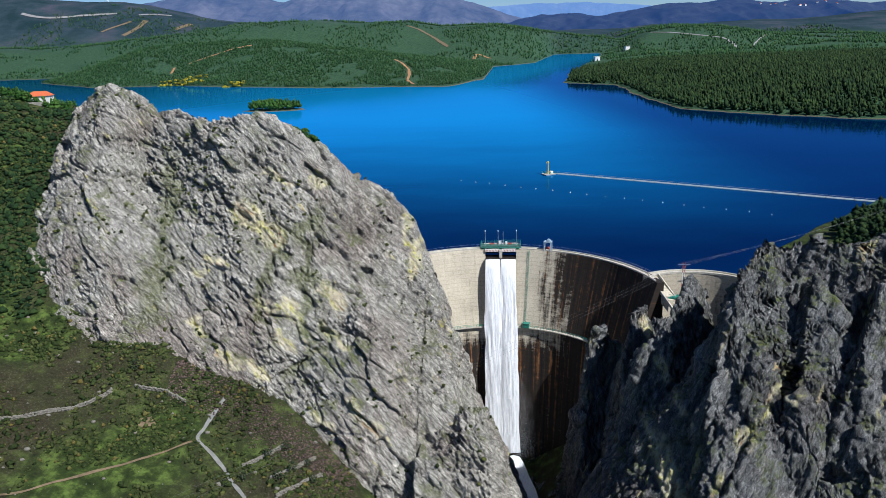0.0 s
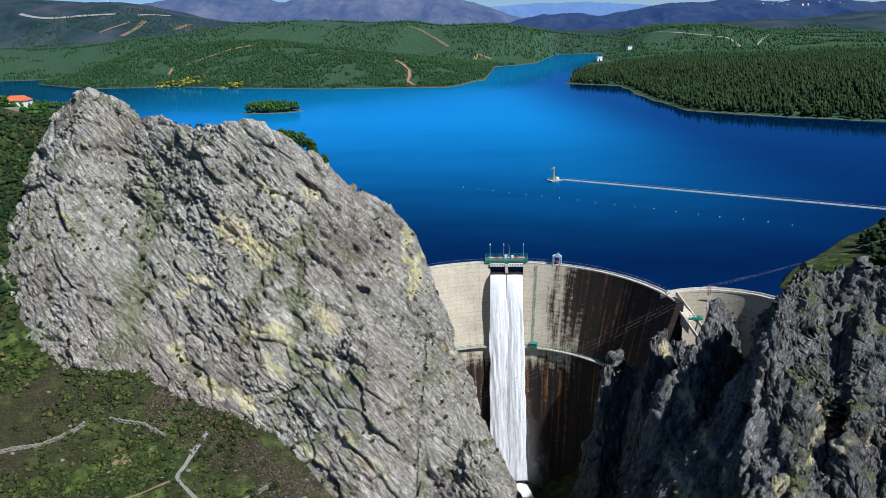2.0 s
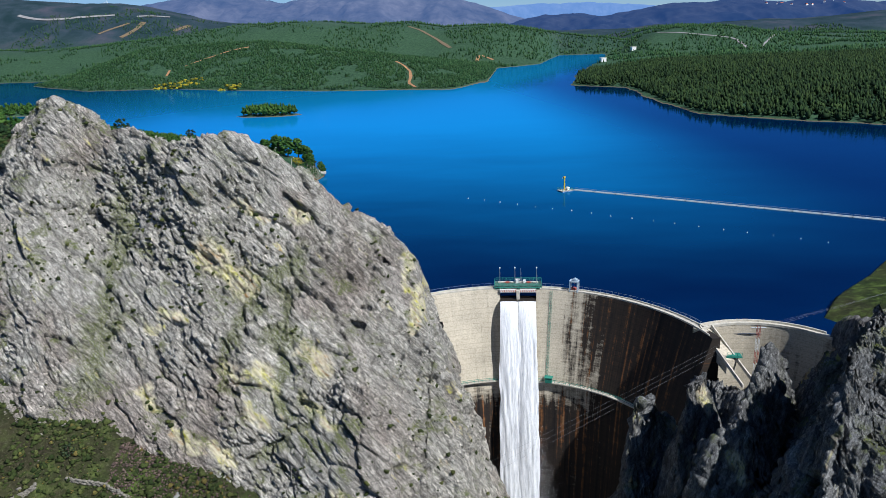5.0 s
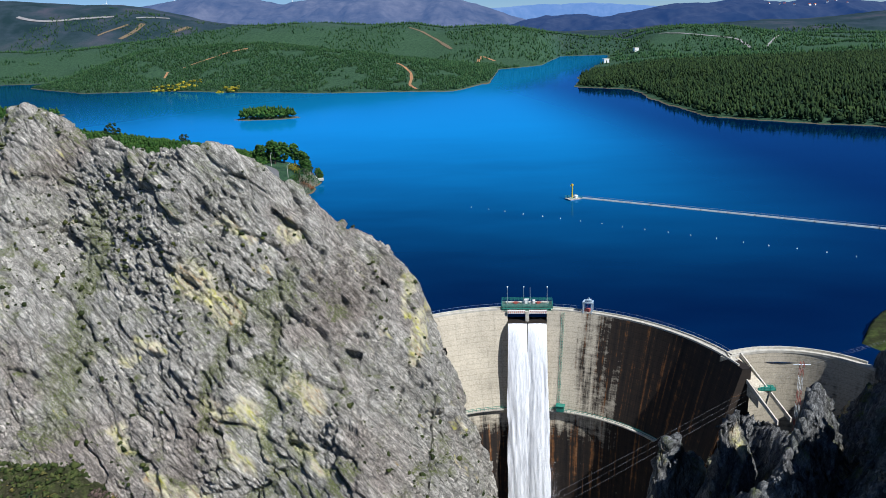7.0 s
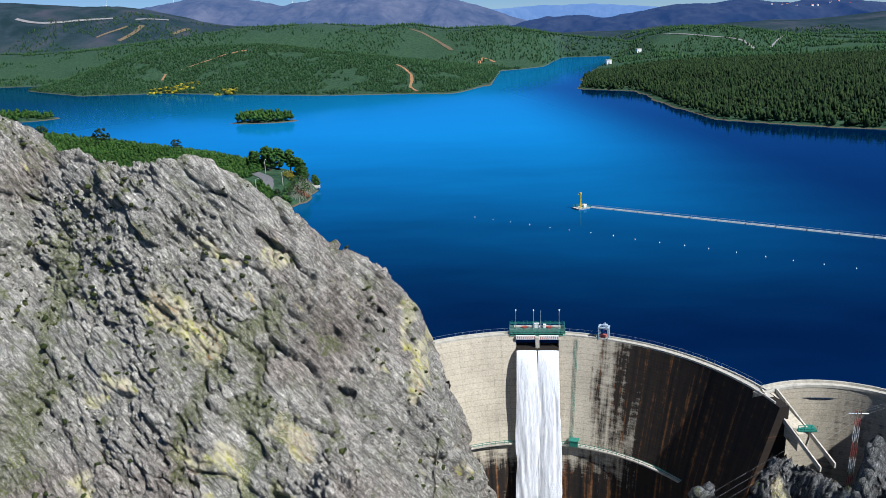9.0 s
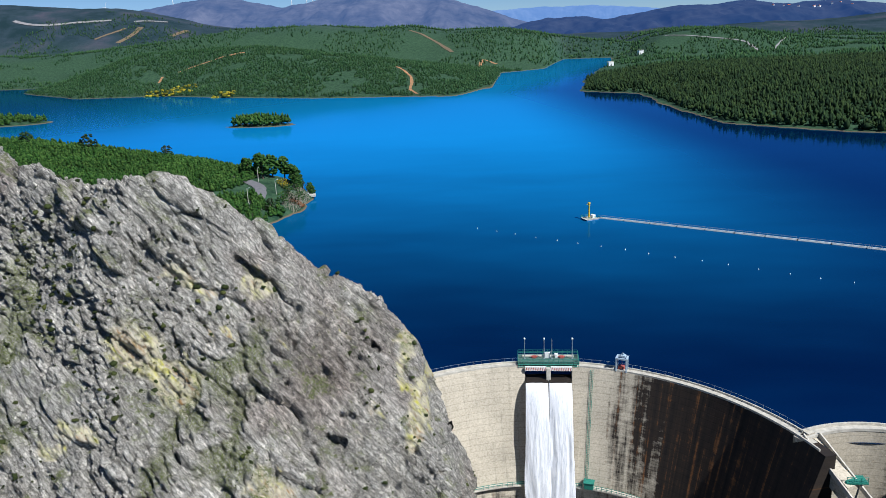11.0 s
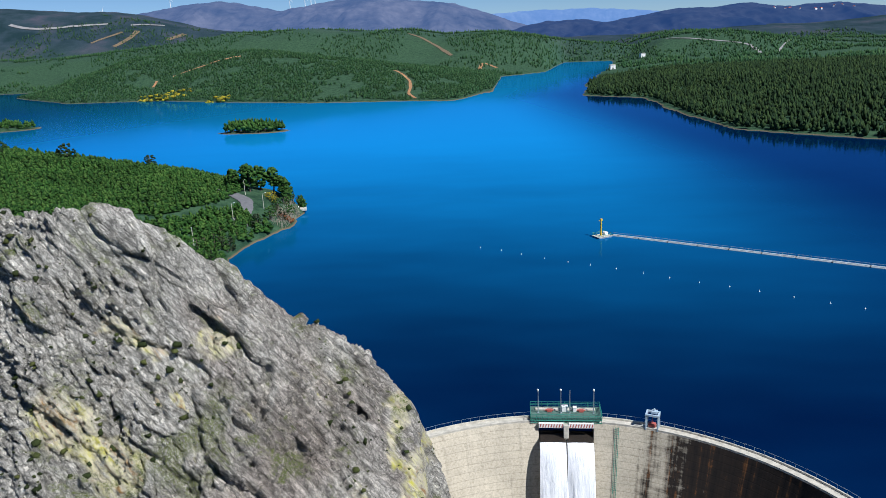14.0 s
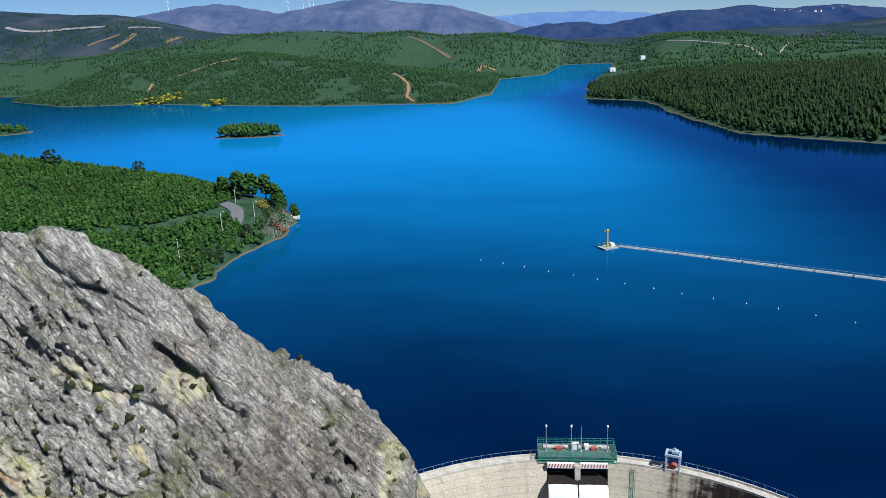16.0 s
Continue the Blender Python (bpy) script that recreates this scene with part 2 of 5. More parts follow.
def water_material():
    m, n, l, b = material("lake_water")
    n.remove(b)
    v = coords(n, l, (1, 1.6, 1))
    big = noise_tex(n, l, coords(n, l, (0.6, 1.4, 1)), 0.006, 4)
    deep = n.new("ShaderNodeBsdfDiffuse")
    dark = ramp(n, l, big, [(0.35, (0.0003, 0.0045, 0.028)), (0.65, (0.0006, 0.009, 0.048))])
    # sky reflection painted into the diffuse colour brightens the upstream water
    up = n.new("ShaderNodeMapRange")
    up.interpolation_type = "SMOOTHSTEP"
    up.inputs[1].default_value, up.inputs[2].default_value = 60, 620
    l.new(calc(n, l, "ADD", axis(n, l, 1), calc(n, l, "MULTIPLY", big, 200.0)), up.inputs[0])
    # less of it eastward, where the wooded shore's dark reflection lies
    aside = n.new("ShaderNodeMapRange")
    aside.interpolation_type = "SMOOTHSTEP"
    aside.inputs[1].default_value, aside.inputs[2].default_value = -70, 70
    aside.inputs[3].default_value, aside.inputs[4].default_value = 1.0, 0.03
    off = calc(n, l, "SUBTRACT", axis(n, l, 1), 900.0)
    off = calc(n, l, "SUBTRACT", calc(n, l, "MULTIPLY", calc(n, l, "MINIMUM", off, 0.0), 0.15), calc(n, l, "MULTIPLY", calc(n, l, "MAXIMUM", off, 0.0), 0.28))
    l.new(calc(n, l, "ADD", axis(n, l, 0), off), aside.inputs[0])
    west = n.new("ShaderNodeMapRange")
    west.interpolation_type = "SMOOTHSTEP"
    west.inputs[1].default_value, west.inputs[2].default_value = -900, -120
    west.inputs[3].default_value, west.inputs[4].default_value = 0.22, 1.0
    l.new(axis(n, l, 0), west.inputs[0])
    sky_sheen = calc(n, l, "MULTIPLY", calc(n, l, "MULTIPLY", up.outputs[0], aside.outputs[0]), west.outputs[0])
    l.new(mix(n, l, sky_sheen, dark, (0.014, 0.29, 0.66)), deep.inputs["Color"])
    gloss = n.new("ShaderNodeBsdfGlossy")
    gloss.inputs["Color"].default_value = (0.125, 0.44, 0.92, 1)
    gloss.inputs["Roughness"].default_value = 0.05
    fres = n.new("ShaderNodeFresnel")
    fres.inputs["IOR"].default_value = 1.36
    both = n.new("ShaderNodeMixShader")
    l.new(fres.outputs[0], both.inputs[0])
    l.new(deep.outputs[0], both.inputs[1])
    l.new(gloss.outputs[0], both.inputs[2])
    l.new(both.outputs[0], n["Material Output"].inputs["Surface"])
    h = calc(n, l, "ADD", noise_tex(n, l, v, 0.5, 4), calc(n, l, "MULTIPLY", noise_tex(n, l, v, 0.06, 3), 2.0))
    k = n.new("ShaderNodeBump")
    k.inputs["Strength"].default_value, k.inputs["Distance"].default_value = 0.2, 0.10
    l.new(h, k.inputs["Height"])
    l.new(k.outputs[0], gloss.inputs["Normal"])
    return m


WATER = water_material()


def concrete_material(name="stained_concrete", stained=1.0):
    m, n, l, b = material(name, 0.85, 0, 0.3)
    v = coords(n, l)
    x, z = axis(n, l, 0), axis(n, l, 2)
    grain = noise_tex(n, l, v, 2.2, 7, 0.7)
    blotch = noise_tex(n, l, v, 0.12, 5)
    base = ramp(n, l, grain, [(0.25, (0.36, 0.31, 0.23)), (0.5, (0.55, 0.49, 0.38)), (0.75, (0.68, 0.61, 0.49))])
    base = mix(n, l, 0.5, base, ramp(n, l, blotch, [(0.3, (0.6,)), (0.7, (1.15,))]), "MULTIPLY")
    # distance round the arc, so that runs of water fall straight down the face
    y = axis(n, l, 1)
    arc = calc(n, l, "ARCTAN2", calc(n, l, "SUBTRACT", x, ARC_X), calc(n, l, "SUBTRACT", y, ARC_Y))
    arc = calc(n, l, "MULTIPLY", arc, ARC_R)

    def runs(across, down, detail, rough):
        c = n.new("ShaderNodeCombineXYZ")
        l.new(calc(n, l, "MULTIPLY", arc, across), c.inputs[0])
        l.new(calc(n, l, "MULTIPLY", z, down), c.inputs[2])
        return noise_tex(n, l, c.outputs[0], 1.0, detail, rough)

    streak = calc(n, l, "ADD", calc(n, l, "MULTIPLY", runs(0.30, 0.03, 6, 0.66), 0.7), calc(n, l, "MULTIPLY", runs(0.25, 0.9, 5, 0.7), 0.3))
    thin = calc(n, l, "ADD", calc(n, l, "MULTIPLY", runs(0.6, 0.016, 5, 0.62), 0.72), calc(n, l, "MULTIPLY", runs(0.35, 0.5, 6, 0.7), 0.28))
    # the wet, blackened part beside the spillway, darkened further with the arch's painted shade
    stain_and_shade = n.new("ShaderNodeMapRange")
    stain_and_shade.inputs[1].default_value, stain_and_shade.inputs[2].default_value = 8, 30
    l.new(x, stain_and_shade.inputs[0])
    deep = n.new("ShaderNodeMapRange")
    deep.inputs[1].default_value, deep.inputs[2].default_value = -20, -36
    l.new(z, deep.inputs[0])
    amount = calc(n, l, "MAXIMUM", stain_and_shade.outputs[0], calc(n, l, "MULTIPLY", deep.outputs[0], 0.85))
    k = calc(n, l, "ADD", streak, calc(n, l, "SUBTRACT", calc(n, l, "MULTIPLY", amount, 0.42 * stained), 0.20 + 0.1 * (1 - stained)))
    mask = ramp(n, l, k, [(0.46, (0.0,)), (0.58, (1.0,))])
    stain = ramp(n, l, thin, [(0.40, (0.014, 0.012, 0.012)), (0.55, (0.032, 0.023, 0.017)), (0.62, (0.20, 0.085, 0.028)), (0.72, (0.36, 0.27, 0.18))])
    base = mix(n, l, mask, base, stain)
    drip = ramp(n, l, thin, [(0.34, (0.35,)), (0.45, (0.95,)), (0.62, (1.0,)), (0.70, (1.35,))])
    base = mix(n, l, 0.6, base, drip, "MULTIPLY")
    # casting lifts
    wave = n.new("ShaderNodeTexWave")
    wave.bands_direction = "Z"
    wave.inputs["Scale"].default_value = 0.21
    wave.inputs["Distortion"].default_value = 0.3
    l.new(v, wave.inputs["Vector"])
    lift = ramp(n, l, wave.outputs["Fac"], [(0.0, (0.6,)), (0.05, (1.0,))])
    base = mix(n, l, 0.5, base, lift, "MULTIPLY")
    l.new(base, b.inputs["Base Color"])
    bump(n, l, b, calc(n, l, "ADD", grain, lift), 0.4, 0.08)
    return m


ARC_X, ARC_Y, ARC_R = -1.0, -51.0, 54.4
CONCRETE = concrete_material()
WING_CONCRETE = concrete_material("weathered_concrete", 0.45)
CREST = plain("pale_concrete", (0.50, 0.47, 0.40), 0.85, 0, 0.25, 0.8)


def foam_material():
    m, n, l, b = material("white_water", 0.55, 0, 0.4)
    s = noise_tex(n, l, coords(n, l, (3.5, 0.6, 0.35)), 1.0, 8, 0.75)
    l.new(ramp(n, l, s, [(0.30, (0.52, 0.55, 0.60)), (0.45, (0.74, 0.76, 0.79)), (0.65, (0.90, 0.90, 0.91))]), b.inputs["Base Color"])
    bump(n, l, b, s, 0.5, 0.25)
    return m


FOAM = foam_material()
GREEN_STEEL = plain("green_painted_steel", (0.03, 0.20, 0.15), 0.45, 0.0, 0.25, 2)
GREY_STEEL = plain("galvanised_steel", (0.45, 0.50, 0.55), 0.4, 0.6, 0.2, 2)
WHITE_PAINT = plain("white_paint", (0.78, 0.78, 0.75), 0.6, 0, 0.08, 1)
DARK_STEEL = plain("dark_wet_steel", (0.035, 0.028, 0.022), 0.5, 0.2, 0.4, 2)
YELLOW_PAINT = plain("yellow_paint", (0.62, 0.40, 0.04), 0.5, 0, 0.15, 2)
RED_TILE = plain("red_roof_tiles", (0.55, 0.13, 0.05), 0.85, 0, 0.25, 3)
RED_PAINT = plain("red_paint", (0.40, 0.10, 0.08), 0.6, 0, 0.25, 3)
ASPHALT = plain("asphalt", (0.14, 0.14, 0.145), 0.9, 0, 0.2, 0.8)
DIRT = plain("red_dirt", (0.36, 0.19, 0.09), 0.95, 0, 0.3, 0.1)


# ---- mesh helpers ----
def mesh_object(name, bm_or_data, mat, smooth=False):
    if isinstance(bm_or_data, bmesh.types.BMesh):
        me = bpy.data.meshes.new(name)
        bm_or_data.to_mesh(me)
        bm_or_data.free()
    else:
        me = bm_or_data
    me.materials.append(mat)
    if smooth:
        me.polygons.foreach_set("use_smooth", np.ones(len(me.polygons), bool))
    return new(name, me)


def part(name, bm, mat, parent, label="", smooth=False):
    ob = mesh_object(name, bm, mat, smooth)
    ob.parent = parent
    if label:
        ob["label"] = label
    return ob


def thing(name, at=(0, 0, 0), turn=0.0, label="", category="", group="", kind=""):
    e = new(name)
    e.matrix_world = pose(*at, 0, 0, turn)
    return tagged(e, label, category, group, kind)


def grid_mesh(name, pts):
    """A mesh from an array of points, rows by columns by 3."""
    r, c, _ = pts.shape
    idx = np.arange(r * c).reshape(r, c)
    quads = np.stack([idx[:-1, :-1], idx[:-1, 1:], idx[1:, 1:], idx[1:, :-1]], -1).reshape(-1, 4)
    me = bpy.data.meshes.new(name)
    me.vertices.add(r * c)
    me.vertices.foreach_set("co", pts.reshape(-1).astype(np.float32))
    me.loops.add(quads.size)
    me.loops.foreach_set("vertex_index", quads.reshape(-1).astype(np.int32))
    me.polygons.add(len(quads))
    me.polygons.foreach_set("loop_start", np.arange(0, quads.size, 4, dtype=np.int32))
    me.update(calc_edges=True)
    return me


def box(bm, x0, x1, y0, y1, z0, z1, bevel=0.0):
    r = bmesh.ops.create_cube(bm, size=1, matrix=Matrix.Translation(((x0 + x1) / 2, (y0 + y1) / 2, (z0 + z1) / 2)) @ Matrix.Diagonal((x1 - x0, y1 - y0, z1 - z0, 1)))
    if bevel:
        edges = list({e for v in r["verts"] for e in v.link_edges})
        bmesh.ops.bevel(bm, geom=edges, offset=bevel, segments=1, affect="EDGES")
    return bm


def rod(bm, a, b, r, sides=6, r2=None):
    a, b = Vector(a), Vector(b)
    m = Matrix.Translation((a + b) / 2) @ (b - a).to_track_quat("Z", "Y").to_matrix().to_4x4()
    bmesh.ops.create_cone(bm, cap_ends=True, segments=sides, radius1=r, radius2=r if r2 is None else r2, depth=(b - a).length, matrix=m)
    return bm


# ---- the land ----


def arc_y(x):
    """Where the downstream edge of the main crest runs."""
    return ARC_Y + np.sqrt(np.clip(ARC_R**2 - (x - ARC_X) ** 2, 0, None))


def left_shore(x):
    return np.interp(x, [-1900, -1224, -1022, -824, -680, -488, -323, -187, -104, -91, -64, 400], [1900, 1454, 1286, 1113, 1110, 1005, 924, 885, 862, 890, 985, 1200])


def right_shore(y):
    return np.interp(y, [-60, -20, 80, 180, 260, 351, 376, 434, 475, 584, 788, 860, 940, 1238, 1576, 1876, 2000], [76, 84, 172, 420, 480, 330, 270, 204, 165, 147, 134, 70, 76, 122, 185, 226, 250])


def arm_shore(x):
    """The far bank of the narrow arm."""
    return np.interp(x, [-900, -300, -104, -71, -6, 46, 80, 117, 175, 226, 400], [1560, 1420, 1363, 1400, 1460, 1539, 1800, 2052, 2030, 2010, 2000])


def far_relief(x, y):
    """Wooded hills round the lake and the higher hills behind them."""
    wob = 14 * fbm(x / 90, y / 90, 0 * x, 3, 11)
    rough = fbm(x / 300, y / 300, 0 * x, 5, 31)
    hn = np.interp(x, [-1900, -1054, -868, -749, -656, -554, -465, -355, -246, -160, -107, -64], [60, 68, 82, 86, 86, 78, 65, 52, 37, 22, 11, 6])
    d = (y - left_shore(x)) + 0.4 * wob
    left = np.where(d > 0, (hn + 0.2 * wob) * ramp01(d, -40, 330), d * 0.3)
    left = smin(left, (-52 - x + 0.15 * wob) * 0.6 + 0 * y, 3)
    left = left - 0.5 * hn * ramp01(y, 1330, 1600)
    # the green hill behind, down to the narrow arm
    hc = np.interp(x, [-2200, -1500, -1106, -898, -656, -516, -343, -242, -147, -63, 11, 94, 218, 333], [70, 80, 98, 126, 124, 109, 106, 88, 90, 90, 78, 60, 42, 26])
    shore = arm_shore(x)
    d2 = y - shore + 0.5 * wob
    hc = (hc + 7 * rough) * ramp01(d2 / np.maximum(2100 - shore, 130), -0.06, 1.0)
    mid = np.where(d2 > 0, hc, d2 * 0.3)
    left = smax(left, mid, 5)
    dr = x - right_shore(y) + 0.6 * wob
    hr = np.interp(y, [-60, 100, 300, 950, 1500, 2000], [30, 26, 15, 13, 12, 16])
    right = np.where(dr > 0, hr * ramp01(dr, -30, 170) + 0.004 * dr, dr * 0.3)
    hd = np.interp(x, [150, 192, 286, 378, 499, 574, 680, 756, 876, 978, 1600], [20, 38, 54, 52, 68, 72, 50, 34, 20, 10, 10])
    right = np.maximum(right, np.where((x > right_shore(y)) & (y > 1550), (hd + 6 * rough) * ramp01(y, 1500, 2000) * ramp01(dr, 0, 150) - 1, -20))
    base = smax(left, right, 6)
    # higher slopes of heath, coloured blue-dark in GROUND for haze
    hf = np.interp(x, [-3600, -2495, -2234, -2081, -1879, -1752, -1603, -1409, -1239, -996, -600, 0, 600, 1500, 3000], [330, 311, 294, 277, 253, 252, 231, 189, 163, 140, 90, 70, 60, 90, 150])
    hf = (hf + 9 * rough) * ramp01(y, 2050, 2900) * (1 - 0.4 * ramp01(y, 2950, 3500))
    return np.where(y > 2000, smax(base, hf, 12), base)


def near_relief(x, y):
    """The gorge below the dam, the terraced slope and the saddle with the house."""
    slope_l = -27 + 0.33 * np.clip(-60 - x, 0, 90) + 0.12 * np.clip(-150 - x, 0, 400)
    slope_l = slope_l + 0.10 * np.clip(y + 95, -200, 25) + np.clip(y + 79, 0, 200) * 0.46 * ramp01(-x, 94, 142)
    slope_l = slope_l + np.interp(x, [-136, -122, -102, -62, -48], [0, 3.5, 8, 8, 2]) * ramp01(y, -96, -73)
    gorge = -78 + 0.9 * np.clip(np.abs(x - 9 - 0.05 * (-30 - y)) - 4, 0, 300)
    near = smin(slope_l + 0.8 * fbm(x / 9, y / 9, 0 * x, 4, 5), gorge, 10)
    near = np.where(x > 9, smin(gorge, np.interp(x, [78, 112], [10, 30]) + 0.06 * np.clip(x - 112, 0, None) + 3 * fbm(x / 30, y / 30, 0 * x, 4, 8), 8), near)
    return smin(near, 62 + 0 * x, 6)


def spur(x, y):
    """The wooded spur behind the crag."""
    sx = np.interp(y, [0, 60, 116, 150, 185, 205, 223, 250, 285, 330], [-75, -105, -128, -127, -119, -121, -121, -160, -190, -210])
    up = sx - x + 3 * fbm(x / 14, y / 14, 0 * x, 3, 3)
    u0 = np.clip(up, 0, None)
    h = np.where(up > 0, 9.5 * (1 - np.exp(-u0 / 9.0)) + 0.13 * u0, 0.5 * up)
    h = h + 0.16 * np.clip(175 - y, 0, 150) * ramp01(up, 12, 80)
    h = h - 0.5 * np.clip(y - 262 - 0.10 * (-160 - x), 0, None)
    return smin(h, 62 - 0.5 * np.clip(y - 30, 0, 50) + 0.25 * np.clip(-150 - x, 0, 60), 6)


def island(x, y):
    d = np.hypot((x + 279) / 41, (y - 577) / 15) + 0.12 * fbm(x / 12, y / 12, 0 * x, 2, 9)
    head = np.hypot((x + 668) / 76, (y - 690) / 36)
    return np.maximum(3.5 * (1 - d), 8 * (1 - head))


def land(x, y):
    far = np.maximum(far_relief(x, y), -18)
    far = np.maximum(far, np.maximum(spur(x, y), island(x, y)))
    line = np.where(np.abs(x - ARC_X) < 54, arc_y(x) + 1.5, -22)
    w = ramp01(y - line, 0, 5)
    wl = ramp01(y, -10, 50)
    w = np.where(x < -60, wl, w)
    w = np.where(x > 78, ramp01(y, -60, 0), w)
    knoll = 11 * np.exp(-(((x + 205) / 45) ** 2) - ((y - 22) / 38) ** 2) + np.clip(-215 - x, 0, 160) * 0.12 * np.exp(-(((y - 30) / 60) ** 2))
    return near_relief(x, y) * (1 - w) + far * w + knoll


ang = np.radians(np.concatenate([np.linspace(-42, 42, 460), np.linspace(42, 318, 140)[1:]]))
rad = np.concatenate([np.linspace(2, 100, 50), 100 * np.geomspace(1, 46, 250)[1:]])
A, R_ = np.meshgrid(ang, rad)
gx, gy = R_ * np.sin(A), -130 + R_ * np.cos(A)
gz = land(gx, gy)
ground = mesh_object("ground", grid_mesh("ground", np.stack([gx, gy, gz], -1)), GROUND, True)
tagged(ground, "scrubby valley floor, wooded hills and distant mountains", "ground", kind="structure")



def on_ground(x, y):
    """The height of the ground sheet itself at a place."""
    r = np.hypot(x, y + 130)
    a = np.arctan2(x, y + 130)
    a = np.where(a < ang[0], a + 2 * np.pi, a)
    i = np.clip(np.searchsorted(rad, r) - 1, 0, len(rad) - 2)
    j = np.clip(np.searchsorted(ang, a) - 1, 0, len(ang) - 2)
    u = np.clip((r - rad[i]) / (rad[i + 1] - rad[i]), 0, 1)
    v = np.clip((a - ang[j]) / (ang[j + 1] - ang[j]), 0, 1)
    return (gz[i, j] * (1 - v) + gz[i, j + 1] * v) * (1 - u) + (gz[i + 1, j] * (1 - v) + gz[i + 1, j + 1] * v) * u


# ---- mountains behind the hills ----
def far_ridge(x, y, xs, zs, y0, depth, seed):
    """A range whose crest runs at y0, with spurs and gullies down its front."""
    h = np.interp(x, xs, zs)
    v = (y - (y0 - depth)) / depth
    spurs = 1 - np.abs(fbm(x / 260 + 0.25 * fbm(x / 500, y / 500, 0 * x, 3, seed), y / 700, 0 * x, 5, seed + 3))
    f = np.where(v < 1, ramp01(v, -0.1, 1.05), 1 - 0.6 * (v - 1))
    return h * f + 60 * (spurs - 0.72) * np.sin(np.pi * np.clip(v, 0, 1)) + 5 * fbm(x / 60, y / 60, 0 * x, 3, seed + 9)


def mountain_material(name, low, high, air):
    """Heath and bare rock, with the haze of lit air added as blue emission."""
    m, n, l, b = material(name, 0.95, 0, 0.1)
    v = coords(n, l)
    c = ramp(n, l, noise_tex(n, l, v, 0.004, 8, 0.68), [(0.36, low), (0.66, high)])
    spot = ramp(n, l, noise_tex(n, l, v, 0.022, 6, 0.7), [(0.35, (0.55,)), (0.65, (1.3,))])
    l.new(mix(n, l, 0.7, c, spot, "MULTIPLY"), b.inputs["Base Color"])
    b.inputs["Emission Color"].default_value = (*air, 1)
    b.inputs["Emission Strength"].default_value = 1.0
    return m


RIDGES = [
    ((-3400, -2750, -2290, -2110, -1946, -1780, -1649, -1523, -1397, -1302, -1157, -1013, -856, -672, -519, -368, -248, -69, 109, 300), (270, 262, 269, 291, 318, 334, 333, 312, 282, 269, 285, 307, 320, 301, 279, 260, 225, 159, 103, 70), 3900, 1000, 301, mountain_material("hazy_heath_mountain", (0.030, 0.030, 0.036), (0.085, 0.078, 0.080), (0.026, 0.070, 0.185)), "broad heath-covered mountain with bare upper slopes"),
    ((-500, -259, -86, 186, 422, 622, 805, 1019, 1300), (190, 209, 217, 219, 214, 201, 179, 146, 120), 4480, 330, 331, mountain_material("hazy_pale_mountain", (0.03, 0.03, 0.04), (0.06, 0.06, 0.06), (0.095, 0.215, 0.48)), "mountain range on the horizon, pale blue with glowing haze"),
    ((-300, -72, 38, 203, 258, 380, 502, 687, 845, 1078, 1221, 1310, 1461, 1588, 1684, 2400), (60, 103, 129, 143, 143, 124, 134, 166, 168, 175, 150, 155, 160, 144, 131, 150), 3600, 1150, 361, mountain_material("hazy_blue_hill", (0.010, 0.014, 0.018), (0.030, 0.032, 0.034), (0.008, 0.034, 0.125)), "dark wooded range behind the lake, blue with glowing haze"),
]
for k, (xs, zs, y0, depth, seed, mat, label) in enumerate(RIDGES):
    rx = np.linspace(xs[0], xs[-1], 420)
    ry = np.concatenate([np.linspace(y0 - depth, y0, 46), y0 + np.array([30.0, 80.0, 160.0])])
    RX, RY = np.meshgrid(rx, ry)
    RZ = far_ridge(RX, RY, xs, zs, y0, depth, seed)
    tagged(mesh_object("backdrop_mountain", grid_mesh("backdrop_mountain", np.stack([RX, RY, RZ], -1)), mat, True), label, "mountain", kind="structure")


# ---- the lake ----
wx = np.concatenate([np.linspace(-1900, -60, 60), np.linspace(-52, 48, 101), np.linspace(50, 1200, 60)])
edge = np.where(np.abs(wx + 2) < 52, arc_y(wx) + 1.0, np.where(wx < 0, -8, np.interp(wx, [48, 56, 62, 68, 78, 84, 1200], [-26, -24, -23, -25, -32, -34, -34])))
wv = np.linspace(0, 1, 60) ** 2.2
wy = edge[None, :] + (2150 - edge[None, :]) * wv[:, None]
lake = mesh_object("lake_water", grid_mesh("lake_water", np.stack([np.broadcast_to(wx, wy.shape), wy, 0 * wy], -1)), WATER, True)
tagged(lake, "deep blue reservoir water, nearly calm", "water", kind="structure")


